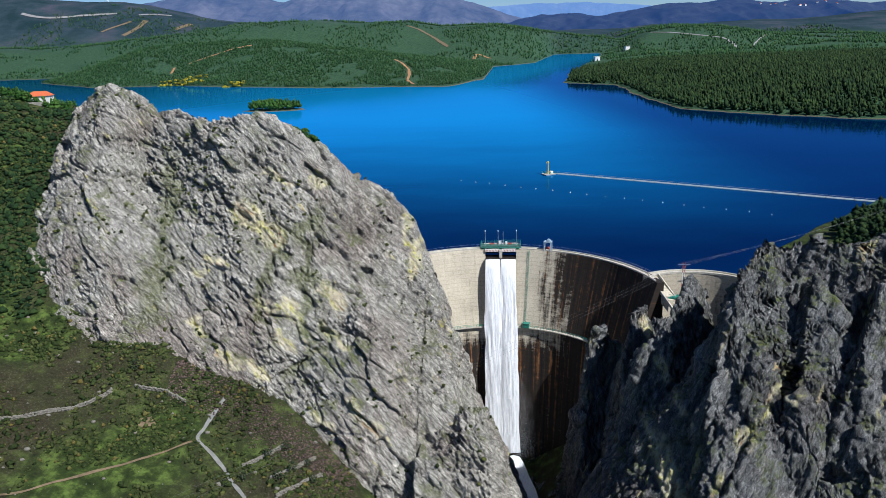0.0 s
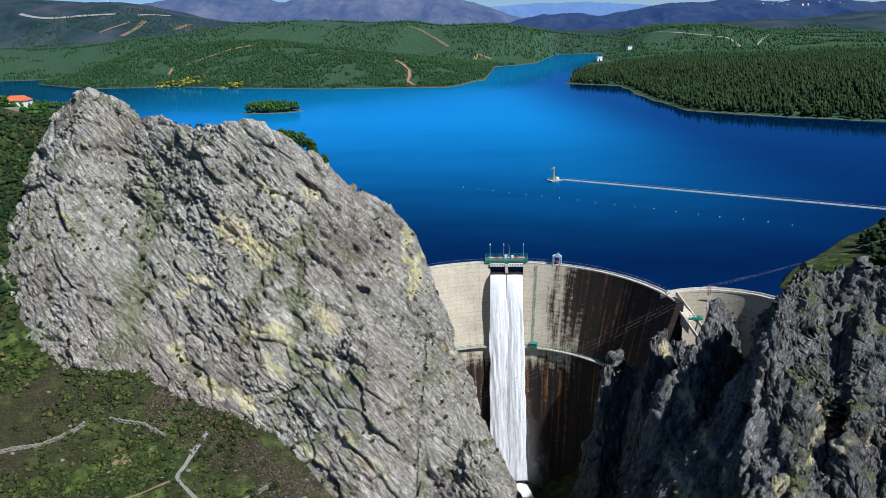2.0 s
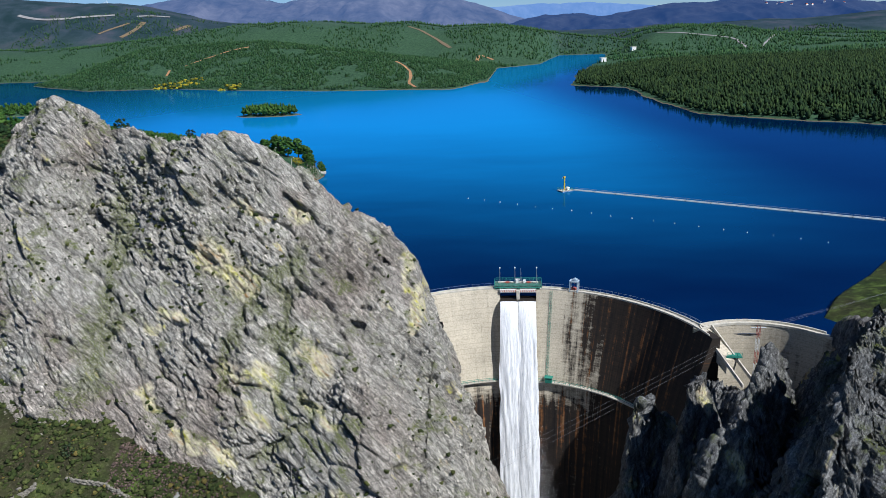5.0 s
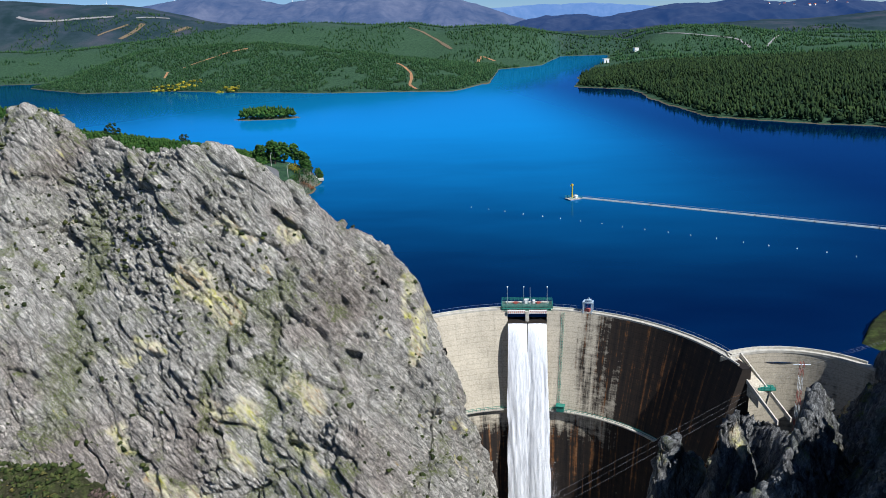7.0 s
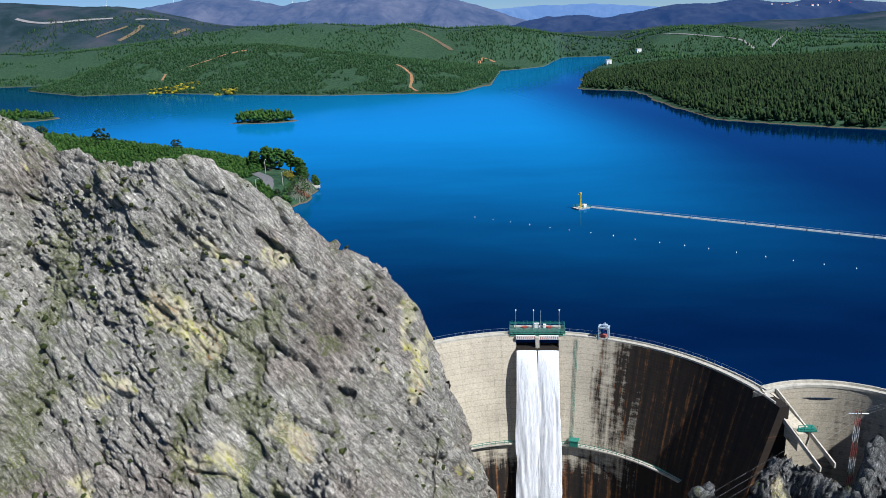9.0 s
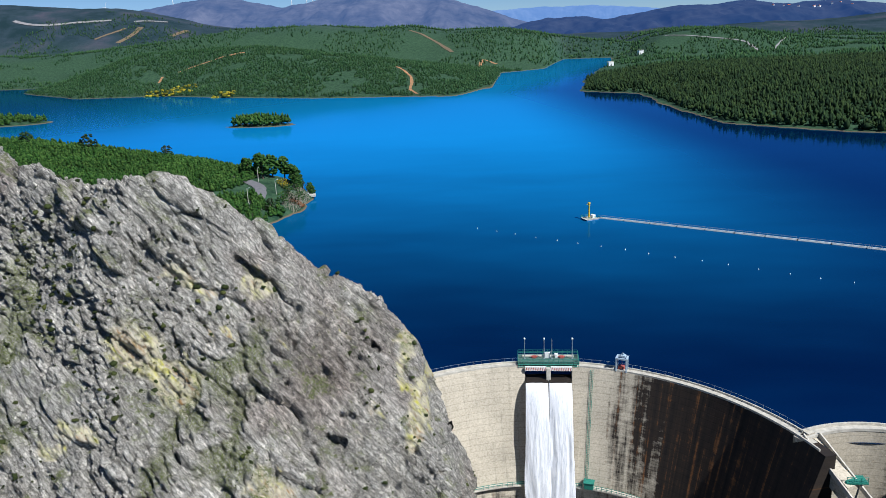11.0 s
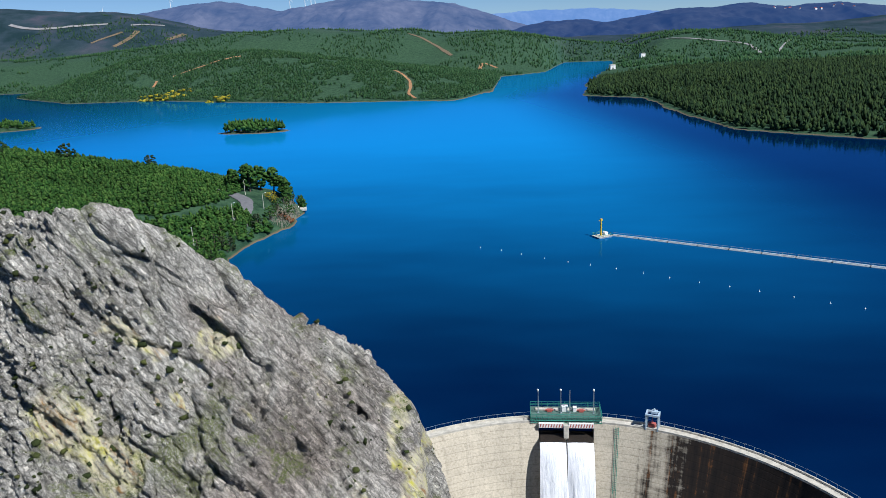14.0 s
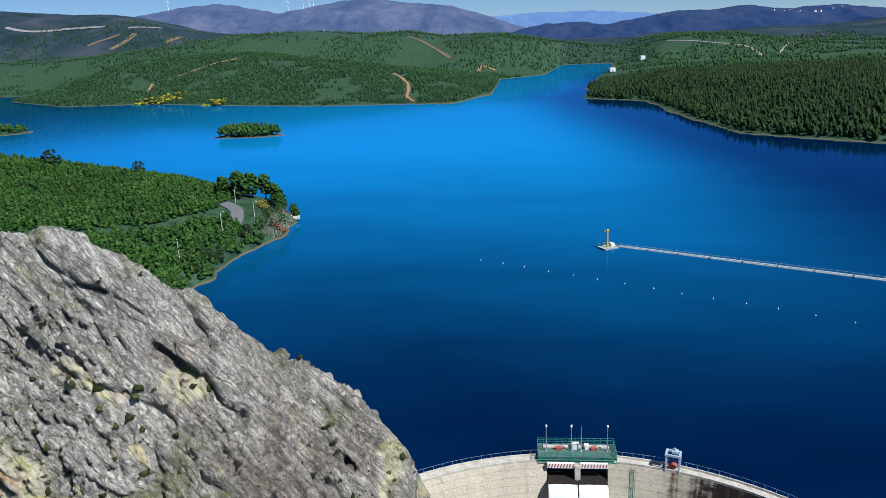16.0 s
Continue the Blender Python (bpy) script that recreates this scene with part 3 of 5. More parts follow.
# ---- crags ----
def rock_surface(z0, X, Y, beds_turn, big, fine, ledge, seed):
    """Displace a sheet of heights along its own normals: large blocks, bedding ledges and fine breakage."""
    P = np.stack([X, Y, z0], -1)
    du, dv = np.gradient(P, axis=1), np.gradient(P, axis=0)
    N = np.cross(du, dv)
    N /= np.linalg.norm(N, axis=-1, keepdims=True) + 1e-9
    N *= np.sign(N[..., 2:3] + 1e-9)
    L = P @ np.array(beds_turn)
    lx, ly, lz = L[..., 0], L[..., 1], L[..., 2]
    w = fbm(P[..., 0] / 11, P[..., 1] / 11, P[..., 2] / 11, 3, seed + 40)
    s, j = blocks(lx / 17 + 0.2 * w, ly / 7 + 0.2 * w, lz / 8, seed)
    total = big * (s - 0.7 * np.clip(0.12 - j, 0, 1) / 0.12)
    rubble = 0.3 + 0.9 * ramp01(fbm(P[..., 0] / 15, P[..., 1] / 15, P[..., 2] / 15, 3, seed + 90), -0.35, 0.6)
    fine = fine * rubble
    s, j = blocks(lx / 5.5 + 0.2 * w, ly / 1.9 + 0.3 * w, lz / 2.6, seed + 10)
    total = total + fine * (s - 1.2 * np.clip(0.14 - j, 0, 1) / 0.14)
    for k, (h, a) in enumerate(((4.2, ledge), (1.5, 0.45 * ledge))):
        t = ly / h + 0.55 * fbm(lx / (5 * h), ly / (3 * h), lz / (3 * h), 3, seed + 50 + k)
        f = t - np.floor(t)
        how = 0.35 + 0.65 * rnd(np.floor(t), 0 * t, 0 * t, seed + 60 + k)
        broken = 0.6 + 0.6 * soft_noise(lx / (3 * h), np.floor(t), 0 * t, seed + 70 + k)
        total = total + a * how * broken * (np.where(f < 0.86, f / 0.86, (1 - f) / 0.14) - 0.5)
    s, j = blocks(lx / 2.0, ly / 0.9, lz / 1.2, seed + 20)
    total = total + 0.75 * fine * s
    s, j = blocks(lx / 1.1, ly / 0.6, lz / 0.7, seed + 30)
    total = total + 0.5 * fine * s
    return P + N * total[..., None]


# hollows and bulges of the crag's face
HOLLOWS = [(-116, -33, -3.9), (-109, -33.4, -9), (-122, -50.6, 5.8), (-130.5, -55, -3), (-89.7, -55.2, -6.6), (-69, -48, -7.6), (-62, -32, -4.8), (-60, -62, 4.7), (-49.8, -55.3, 1.7), (-33, -71.3, 17), (-65.5, -74, -5)]


def left_height(x, y):
    H = np.interp(x, [-165, -157, -150, -143, -137, -128, -119, -108, -95, -82, -72, -63, -54, -45, -36, -30, -20], [40, 58, 64, 67.5, 69, 68, 61, 62.5, 57.5, 59.5, 58.7, 54.5, 46.0, 37.4, 32.0, 26, 24])
    R = np.interp(x, [-165, -150, -137, -108, -82, -63, -45, -30, -20], [0, -4, -9, -20, -30, -28, -23, -25, -25])
    B = np.interp(x, [-165, -137, -117, -97, -76, -60, -41, -20, 0], [-50, -66, -73, -72, -75, -80, -84, -92, -98])
    G = np.interp(x, [-165, -137, -97, -76, -66, -60, -41, -20, 0], [8, 6, -2, -9, -17, -27, -34, -52, -60])
    u = (y - B) / (R - B)
    face = G + (H - G) * np.where(u > 0, np.power(np.clip(u, 0, None), 0.92), u)
    # buttresses and gullies down the face
    fold = 3.5 * fbm((x + 0.45 * y) / 26, y / 60, 0 * x, 3, 21)
    face = face + fold * ramp01(u, 0.05, 0.4)
    for hx, hy, hz in HOLLOWS:
        face = face + hz * np.exp(-((x - hx) ** 2 + (y - hy) ** 2) / 196) * ramp01(u, 1.05, 0.8)
    side = 24 - 3.1 * (x + 29) - 2.5 * np.clip(y + 24, 0, 100) + 0.15 * np.clip(-24 - y, 0, 100) + 3 * fbm(y / 12, x / 12, 0 * x, 3, 23)
    foot = -24 - 0.16 * (y + 73) ** 2 * np.where(y > -73, 0.25, 0.1) - 2.6 * np.clip(x + 3, 0, 100) - 0.5 * np.clip(-8 - x, 0, 10)
    back = H - 1.0 * (y - R)
    z = smin(smin(face, side, 4), back, 5)
    return np.where(x > -22, np.maximum(z, np.minimum(foot, face + 14)), z)


# Stains and growth on the face, each along a line across it: x, z, x, z, width.
LICHEN = [(-80, 31, -67, 22, 2.4), (-89, 18, -83, 16, 1.4), (-73, 42, -66.5, 37.6, 1.2), (-58.7, 39.3, -56.2, 36, 1.4), (-52.6, 8.3, -47, 5.3, 1.5), (-62.7, 5.6, -58.3, 0.6, 1.6), (-30.5, 23, -30, 16.5, 1.1), (-26, 15, -26.5, 8.5, 1.6), (-93.4, 15, -89, 14.8, 0.8), (-49.7, -1.1, -42.5, -4.6, 1.2), (-70.4, 7.4, -65, 4, 1.0), (-91.8, 2.3, -85.6, -0.6, 1.2), (-65.2, -0.4, -60.8, -6.9, 1.0), (-52, -22.6, -47, -25.3, 1.2), (-41.3, -17.7, -33.3, -25, 1.4), (-81.5, -6.3, -66, -12.5, 1.2)]
MOSS = [(-57.3, 28.6, -60.9, 22.2, 1.8), (-60.9, 22.2, -57, 8.4, 2.4), (-57, 8.4, -56.9, -1.7, 2.6), (-72, 12.2, -69.7, 0.9, 1.4), (-108.6, 40.4, -103.8, 18.6, 2.6), (-103.8, 18.6, -102, 5, 3.4), (-65.2, 22.4, -70.2, 12, 1.8), (-48, -2, -58, -12, 2.0)]
SLOTS = [(-61.5, 42.5, -56.5, 38.3, 0.55), (-42.5, 12.1, -39.7, 10.4, 0.5), (-36, 24, -35, 22.5, 0.5), (-98, 60, -95, 58, 0.6)]


def lines_mask(x, z, lines, soft):
    """1 on the lines, falling to 0 past their widths."""
    out = np.zeros(x.shape)
    for ax, az, bx, bz, w in lines:
        u = np.clip(((x - ax) * (bx - ax) + (z - az) * (bz - az)) / ((bx - ax) ** 2 + (bz - az) ** 2), 0, 1)
        d = np.hypot(x - ax - u * (bx - ax), z - az - u * (bz - az)) / w
        out = np.maximum(out, 1 - ramp01(d, 1 - soft, 1 + soft))
    return out


n_u, n_v = 740, 640
xs = np.linspace(-158, 12, n_u)
ys = np.linspace(-100, 10, 800)
X, Y = np.meshgrid(xs, ys)
Z = left_height(X, Y)
run = np.concatenate([np.zeros((1, n_u)), np.cumsum(np.hypot(np.diff(Y, axis=0), 0.8 * np.diff(Z, axis=0)), axis=0)], 0)
Y = np.stack([np.interp(np.linspace(0, run[-1, k], n_v), run[:, k], ys) for k in range(n_u)], 1)
Z = np.stack([np.interp(Y[:, k], ys, Z[:, k]) for k in range(n_u)], 1)
X = np.broadcast_to(xs, Y.shape).copy()
wob_x, wob_z = 1.6 * fbm(X / 4, Y / 4, Z / 4, 4, 140), 1.6 * fbm(X / 4, Y / 4, Z / 4, 4, 150)
lichen = lines_mask(X + wob_x, Z + wob_z, LICHEN, 0.45)
moss = lines_mask(X + 2.2 * wob_x, Z + 1.5 * wob_z, MOSS, 0.7)
slot = lines_mask(X + 0.3 * wob_x, Z + 0.3 * wob_z, SLOTS, 0.4)
CRAG_P = rock_surface(Z, X, Y, BEDS_L, 0.95, 0.46, 0.75, 3)
CRAG_P[..., 1] += 1.0 * moss + 2.6 * slot
CRAG_P[..., 2] -= 0.3 * moss + 0.9 * slot
CRAG_MESH = grid_mesh("rock_crag", CRAG_P)
for label, values in (("lichen", lichen), ("moss", moss)):
    CRAG_MESH.attributes.new(label, "FLOAT", "POINT").data.foreach_set("value", values.reshape(-1).astype(np.float32))
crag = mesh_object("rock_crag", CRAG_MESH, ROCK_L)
tagged(crag, "towering grey quartzite crag with yellow lichen and mossy ledges", "rock", kind="structure")


# Fins of the gorge's other wall: each crest runs from the plateau down towards the valley; west sides sheer, east sides less steep.
FINS = [
    ([(67, -86, 31.5), (83, -91, 33)], 3.2, 2.2),
    ([(83, -91, 33), (100, -95, 37), (150, -100, 42)], 3.2, 1.2),
    ([(66.7, -85, 32), (57.6, -94.8, 28.4), (54.5, -96, 15), (51.6, -93, 6), (51.5, -97.8, -7), (49, -103, -28)], 7.0, 1.6),
    ([(62, -92, 26), (60, -99, 8), (57, -103, -2), (56, -109, -22)], 2.5, 1.4),
    ([(74, -96, 26), (70, -102, 15), (67.2, -112, 4.7), (66, -118, -14), (65, -124, -35)], 3.5, 1.6),
    ([(88, -98, 28), (80, -106, 17), (73.5, -115.5, -4), (71, -121, -24)], 4.0, 1.6),
    ([(105, -104, 33), (94, -116, 16), (86, -124, -6), (84, -132, -30)], 4.0, 1.6),
    ([(58, -66, 12), (52.5, -73.7, 18.5), (47, -80, 12), (44.2, -84, 8.5), (41.5, -86, 0), (41, -91, -14), (38, -95, -25)], 5.0, 3.2),
    ([(45, -83.5, 9), (39.4, -84.2, 4.8), (38.5, -87, -8)], 5.0, 2.4),
    ([(44, -56, 4), (38.5, -62.9, 4), (36, -68, -8), (34, -72, -24)], 6.0, 3.5),
    ([(34, -50, -3), (28.3, -56.2, -3.3), (26, -60, -14), (25, -66, -30)], 7.0, 4.0),
    ([(50, -34, -7), (56, -40, -7), (61, -50, -8), (58, -62, 2)], 2.2, 2.2),
    ([(49, -92, -22), (47, -97, -27), (43, -104, -42)], 3.0, 1.4),
]


def right_height(x, y):
    wx = x + 1.0 * fbm(x / 9, y / 9, 0 * x, 3, 65)
    wy = y + 1.0 * fbm(x / 9, y / 9, 0 * x, 3, 67)
    z = -76 + 0.95 * np.clip(wx - 18, 0, None) + 2.5 * fbm(x / 8, y / 8, 0 * x, 3, 61)
    z = np.minimum(z, -14 + 0.25 * np.clip(x - 60, 0, None))
    z = np.maximum(z, 30.5 + 0.12 * (x - 80) - 0.42 * np.clip(y + 90, 0, None) - 4 * np.clip(80 - wx, 0, None) - 3 * np.clip(-90 - wy, 0, None) + 1.2 * fbm(x / 6, y / 6, 0 * x, 3, 63))
    for crest, west, east in FINS:
        for (ax, ay, az), (bx, by, bz) in zip(crest[:-1], crest[1:]):
            ln = math.hypot(bx - ax, by - ay)
            tx, ty = (bx - ax) / ln, (by - ay) / ln
            for q in np.linspace(0, 1, max(2, int(ln / 1.1))):
                dx, dy = wx - (ax + q * (bx - ax)), wy - (ay + q * (by - ay))
                side = tx * dy - ty * dx
                r = np.hypot(dx, dy) + 1e-6
                k = 0.5 * (west + east) + 0.5 * (east - west) * np.clip(1.6 * side / r, -1, 1)
                z = np.maximum(z, az + q * (bz - az) - k * r)
    z = z + 1.4 * fbm(x / 5, y / 5, 0 * x, 3, 69)
    bay = np.interp(x, [36, 44, 50, 56, 72, 80, 88, 100], [-40, -22, -10, -7.5, -6, 0, 34, 46]) + 4.0 * np.clip(-44 - y, 0, None)
    return smin(z, bay, 3)


# Lines run across the fins, and points lie evenly along each line's true length.
N_LINE, N_ALONG = 520, 560
pa = np.linspace(26, 190, 700)
pb = np.linspace(-72, 34, N_LINE)
PA, PB = np.meshgrid(pa, pb)
PX, PY = (PB + PA) / math.sqrt(2), (PB - PA) / math.sqrt(2)
PZ = right_height(PX, PY)
run = np.concatenate([np.zeros((N_LINE, 1)), np.cumsum(np.hypot(np.diff(PA, axis=1), 0.75 * np.diff(PZ, axis=1)), axis=1)], 1)
QA = np.stack([np.interp(np.linspace(0, r[-1], N_ALONG), r, pa) for r in run])
QZ = np.stack([np.interp(a, pa, z) for a, z in zip(QA, PZ)])
QB = np.broadcast_to(pb[:, None], QA.shape)
CLIFF_P = rock_surface(QZ, (QB + QA) / math.sqrt(2), (QB - QA) / math.sqrt(2), BEDS_R, 1.0, 0.5, 0.9, 103)
CLIFF_MESH = grid_mesh("rock_cliff", CLIFF_P)
cx, cz = CLIFF_P[..., 0], CLIFF_P[..., 2]
stain = lines_mask(cx + 1.2 * fbm(cx / 3, cz / 3, 0 * cx, 4, 160), cz + 1.2 * fbm(cx / 3, cz / 3, 0 * cx, 4, 170), [(40, -13, 42, -19, 2.2), (50, -24, 44, -30, 1.8), (54, -6, 66, 6, 0.8), (43, 0, 45, -4, 1.2)], 0.5)
CLIFF_MESH.attributes.new("lichen", "FLOAT", "POINT").data.foreach_set("value", stain.reshape(-1).astype(np.float32))
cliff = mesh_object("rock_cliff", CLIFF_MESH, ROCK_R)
tagged(cliff, "jagged dark quartzite fins beside the gorge", "rock", kind="structure")


# ---- the dam ----
def batter(z):
    d = 3.0 - z
    return np.where(d < 28, 0.30 * d, 8.4 + 0.10 * (d - 28))


dam = thing("arch_dam", (0, 0, 0), 0, "curved concrete arch dam with rust, black water stains and painted shade", "dam")


def dam_wall(x0, x1, ztop, cx=ARC_X, cy=ARC_Y, r=ARC_R, thick=2.2, zlow=-82.0, lean=1.0):
    """A piece of curved wall between two x, as a closed solid."""
    a0, a1 = math.asin((x0 - cx) / r), math.asin((x1 - cx) / r)
    na = max(2, int(abs(a1 - a0) * r / 1.5))
    zs = np.concatenate([[ztop], np.linspace(ztop - 0.5, zlow, 40)])
    bm = bmesh.new()
    rings = []
    for k in range(na + 1):
        a = a0 + (a1 - a0) * k / na
        ring = []
        for z in zs:
            rr = r - lean * float(batter(z)) * (1 if lean else 0)
            ring.append(bm.verts.new((cx + rr * math.sin(a), cy + rr * math.cos(a), z)))
        for z in zs[::-1]:
            rr = r + thick
            ring.append(bm.verts.new((cx + rr * math.sin(a), cy + rr * math.cos(a), z)))
        rings.append(ring)
    n = len(rings[0])
    for p, q in zip(rings[:-1], rings[1:]):
        for i in range(n):
            bm.faces.new((p[i], p[(i + 1) % n], q[(i + 1) % n], q[i]))
    bm.faces.new(rings[0])
    bm.faces.new(rings[-1][::-1])
    bmesh.ops.recalc_face_normals(bm, faces=bm.faces)
    return bm


part("wall", dam_wall(-46, -5.9, 2.6), CONCRETE, dam)
part("wall", dam_wall(5.9, 51, 2.6), CONCRETE, dam)
part("spillway_sill", dam_wall(-5.9, 5.9, -1.6), CONCRETE, dam)
wing = thing("wing_dam", (0, 0, 0), 0, "low curved concrete side wall joining the rock", "dam")
part("wall", dam_wall(49, 81, 2.6, 62, -47.5, 22, 2.5, -22, 0.0), WING_CONCRETE, wing)


def fall(x0, x1, seed):
    """One sheet of falling water, thick in the middle and ragged at its sides."""
    nz, nx = 150, 26
    d = np.concatenate([np.linspace(0, 3, 20), np.linspace(3.3, 74, nz - 20)])
    sx = np.linspace(0, 1, nx)
    D, S = np.meshgrid(d, sx, indexing="ij")
    spread = 1 + 0.0055 * D
    xm, hw = (x0 + x1) / 2, (x1 - x0) / 2
    Xf = xm + hw * (2 * S - 1) * spread + 0.25 * fbm(S * 3, D / 5, 0 * D, 2, seed) * ramp01(D, 2, 20)
    Yf = 0.7 - 1.65 * np.sqrt(D) - 0.5 * np.sin(np.pi * S) - 0.22 * fbm(Xf * 1.3, D / 8, 0 * D, 4, seed + 5) * ramp01(D, 0.5, 12)
    Zf = -0.45 - D
    back = np.stack([Xf[:, ::-1], Yf[:, ::-1] + 0.9, Zf[:, ::-1]], -1)
    return grid_mesh("fall", np.concatenate([np.stack([Xf, Yf, Zf], -1), back, np.stack([Xf, Yf, Zf], -1)[:, :1]], 1))


falls = thing("waterfall", (0, 0, 0), 0, "white sheets of water plunging from the open spillway", "waterfall")
for q, (a, b) in enumerate(((-5.6, -0.15), (0.15, 5.6))):
    me = fall(a, b, 200 + q)
    part("water_sheet", me, FOAM, falls, smooth=True)
    bm = bmesh.new()
    box(bm, a, b, 0.25, 9.5, -1.5, -0.4)
    # dark material paints in the shade under the gates
    part("overflow", bm, DARK_STEEL, falls, "water sliding over the sill, coloured dark for the bay's shade")


def arc_ring(r0, r1, z0, z1, x0, x1, cx=ARC_X, cy=ARC_Y, step=1.0):
    """A curved bar of rectangular section."""
    rm = (r0 + r1) / 2
    a0, a1 = math.asin((x0 - cx) / rm), math.asin((x1 - cx) / rm)
    n = max(3, int(abs(a1 - a0) * rm / step))
    bm = bmesh.new()
    rings = []
    for k in range(n + 1):
        a = a0 + (a1 - a0) * k / n
        s, c = math.sin(a), math.cos(a)
        rings.append([bm.verts.new((cx + r * s, cy + r * c, z)) for r, z in ((r0, z0), (r1, z0), (r1, z1), (r0, z1))])
    for p, q in zip(rings[:-1], rings[1:]):
        for i in range(4):
            bm.faces.new((p[i], p[(i + 1) % 4], q[(i + 1) % 4], q[i]))
    bm.faces.new(rings[0])
    bm.faces.new(rings[-1][::-1])
    bmesh.ops.recalc_face_normals(bm, faces=bm.faces)
    return bm


# crest: kerb parapets, posts and a hand rail on both edges
for x0, x1 in ((-46, -7.6), (7.6, 50.5)):
    part("parapet", arc_ring(54.32, 54.6, 2.58, 3.05, x0, x1), CREST, dam)
    part("parapet", arc_ring(56.35, 56.65, 2.58, 3.05, x0, x1), CREST, dam)
    part("hand_rail", arc_ring(56.48, 56.52, 3.9, 3.94, x0, x1), GREY_STEEL, dam)
    part("crest_road", arc_ring(54.62, 56.33, 2.604, 2.66, x0, x1), CREST, dam)
post_bm = bmesh.new()
rod(post_bm, (0, 0, 0), (0, 0, 0.9), 0.025, 4)
post_mesh = bpy.data.meshes.new("rail_post")
post_bm.to_mesh(post_mesh)
post_bm.free()
post_mesh.materials.append(GREY_STEEL)
for k in range(60):
    a = math.radians(-50 + 2.0 * k)
    px, py = ARC_X + 56.5 * math.sin(a), ARC_Y + 56.5 * math.cos(a)
    if -7.6 < px < 7.6 or px > 50.5:
        continue
    o = new("rail_post", post_mesh)
    o.location = (px, py, 3.04)
    o.parent = dam
for x0, x1 in ((49.5, 80.5),):
    part("parapet", arc_ring(21.9, 22.3, 2.58, 3.2, x0, x1, 62, -47.5), CREST, wing)
    part("parapet", arc_ring(24.2, 24.6, 2.58, 3.2, x0, x1, 62, -47.5), CREST, wing)
    part("crest_road", arc_ring(22.35, 24.15, 2.604, 2.66, x0, x1, 62, -47.5), CREST, wing)

# thrust block with its sloping side walls and landing
block = thing("thrust_block", (51, -29, 0), 0, "sloping concrete thrust block with a green railing", "dam part")


def sloped(a, b, w, h):
    a, b = Vector(a), Vector(b)
    side = Vector((-(b - a).y, (b - a).x, 0)).normalized() * w / 2
    bm = bmesh.new()
    v = [bm.verts.new(p) for p in (a - side, a + side, b + side, b - side)]
    u = [bm.verts.new(p.co + Vector((0, 0, -h))) for p in v]
    bm.faces.new(v)
    bm.faces.new(u[::-1])
    for i in range(4):
        bm.faces.new((v[i], u[i], u[(i + 1) % 4], v[(i + 1) % 4]))
    bmesh.ops.recalc_face_normals(bm, faces=bm.faces)
    return bm


part("abutment", sloped((-0.5, 1.5, 2.9), (4.6, -8.2, -2.2), 3.2, 4), WING_CONCRETE, block)
part("side_wall", sloped((-1.8, 0.5, 3.6), (5.8, -15, -6), 0.35, 1.1), CREST, block)
part("side_wall", sloped((1.4, 1.2, 3.6), (9.2, -13.5, -6), 0.35, 1.1), CREST, block)
bm = bmesh.new()
box(bm, 3.2, 7.2, -8.2, -5.6, -1.9, -1.6)
for px in (3.3, 4.6, 5.9, 7.1):
    rod(bm, (px, -8.1, -1.6), (px, -8.1, -0.4), 0.06)
for h in (-1.0, -0.45):
    rod(bm, (3.3, -8.1, h), (7.1, -8.1, h), 0.06)
part("landing", bm, GREEN_STEEL, block, "green steel landing with railing")

# spillway: piers, lintel beams, raised gates
spill = thing("spillway", (0, 0, 0), 0, "two-bay concrete spillway with striped beams and raised gates", "spillway")
for a, b in ((-7.4, -5.75), (-0.55, 0.55), (5.75, 7.4)):
    bm = bmesh.new()
    box(bm, a, b, 2.9 if abs(a + b) > 1.5 else 1.7, 7.4, -2.2, 2.62, 0.08)
    part("pier", bm, CREST, spill)
for a, b in ((-5.75, -0.55), (0.55, 5.75)):
    bm = bmesh.new()
    box(bm, a, b, 2.0, 2.6, 1.9, 2.9)
    part("beam", bm, WHITE_PAINT, spill, "white beam with red warning stripes")
    for k in range(9):
        bm = bmesh.new()
        x0 = a + 0.12 + k * 0.57
        vs = [bm.verts.new(p) for p in ((x0, 1.994, 1.98), (x0 + 0.24, 1.994, 1.98), (x0 + 0.46, 1.994, 2.82), (x0 + 0.22, 1.994, 2.82))]
        us = [bm.verts.new((v.co.x, 2.01, v.co.z)) for v in vs]
        bm.faces.new(vs)
        bm.faces.new(us[::-1])
        for i in range(4):
            bm.faces.new((vs[i], us[i], us[(i + 1) % 4], vs[(i + 1) % 4]))
        bmesh.ops.recalc_face_normals(bm, faces=bm.faces)
        part("stripe", bm, RED_PAINT, spill)
    bm = bmesh.new()
    box(bm, a, b, 4.6, 4.9, 0.7, 3.2)
    for k in range(4):
        box(bm, a, b, 4.4, 4.6, 0.8 + 0.6 * k, 0.92 + 0.6 * k)
    part("gate", bm, DARK_STEEL, spill, "raised dark rusty steel gate")

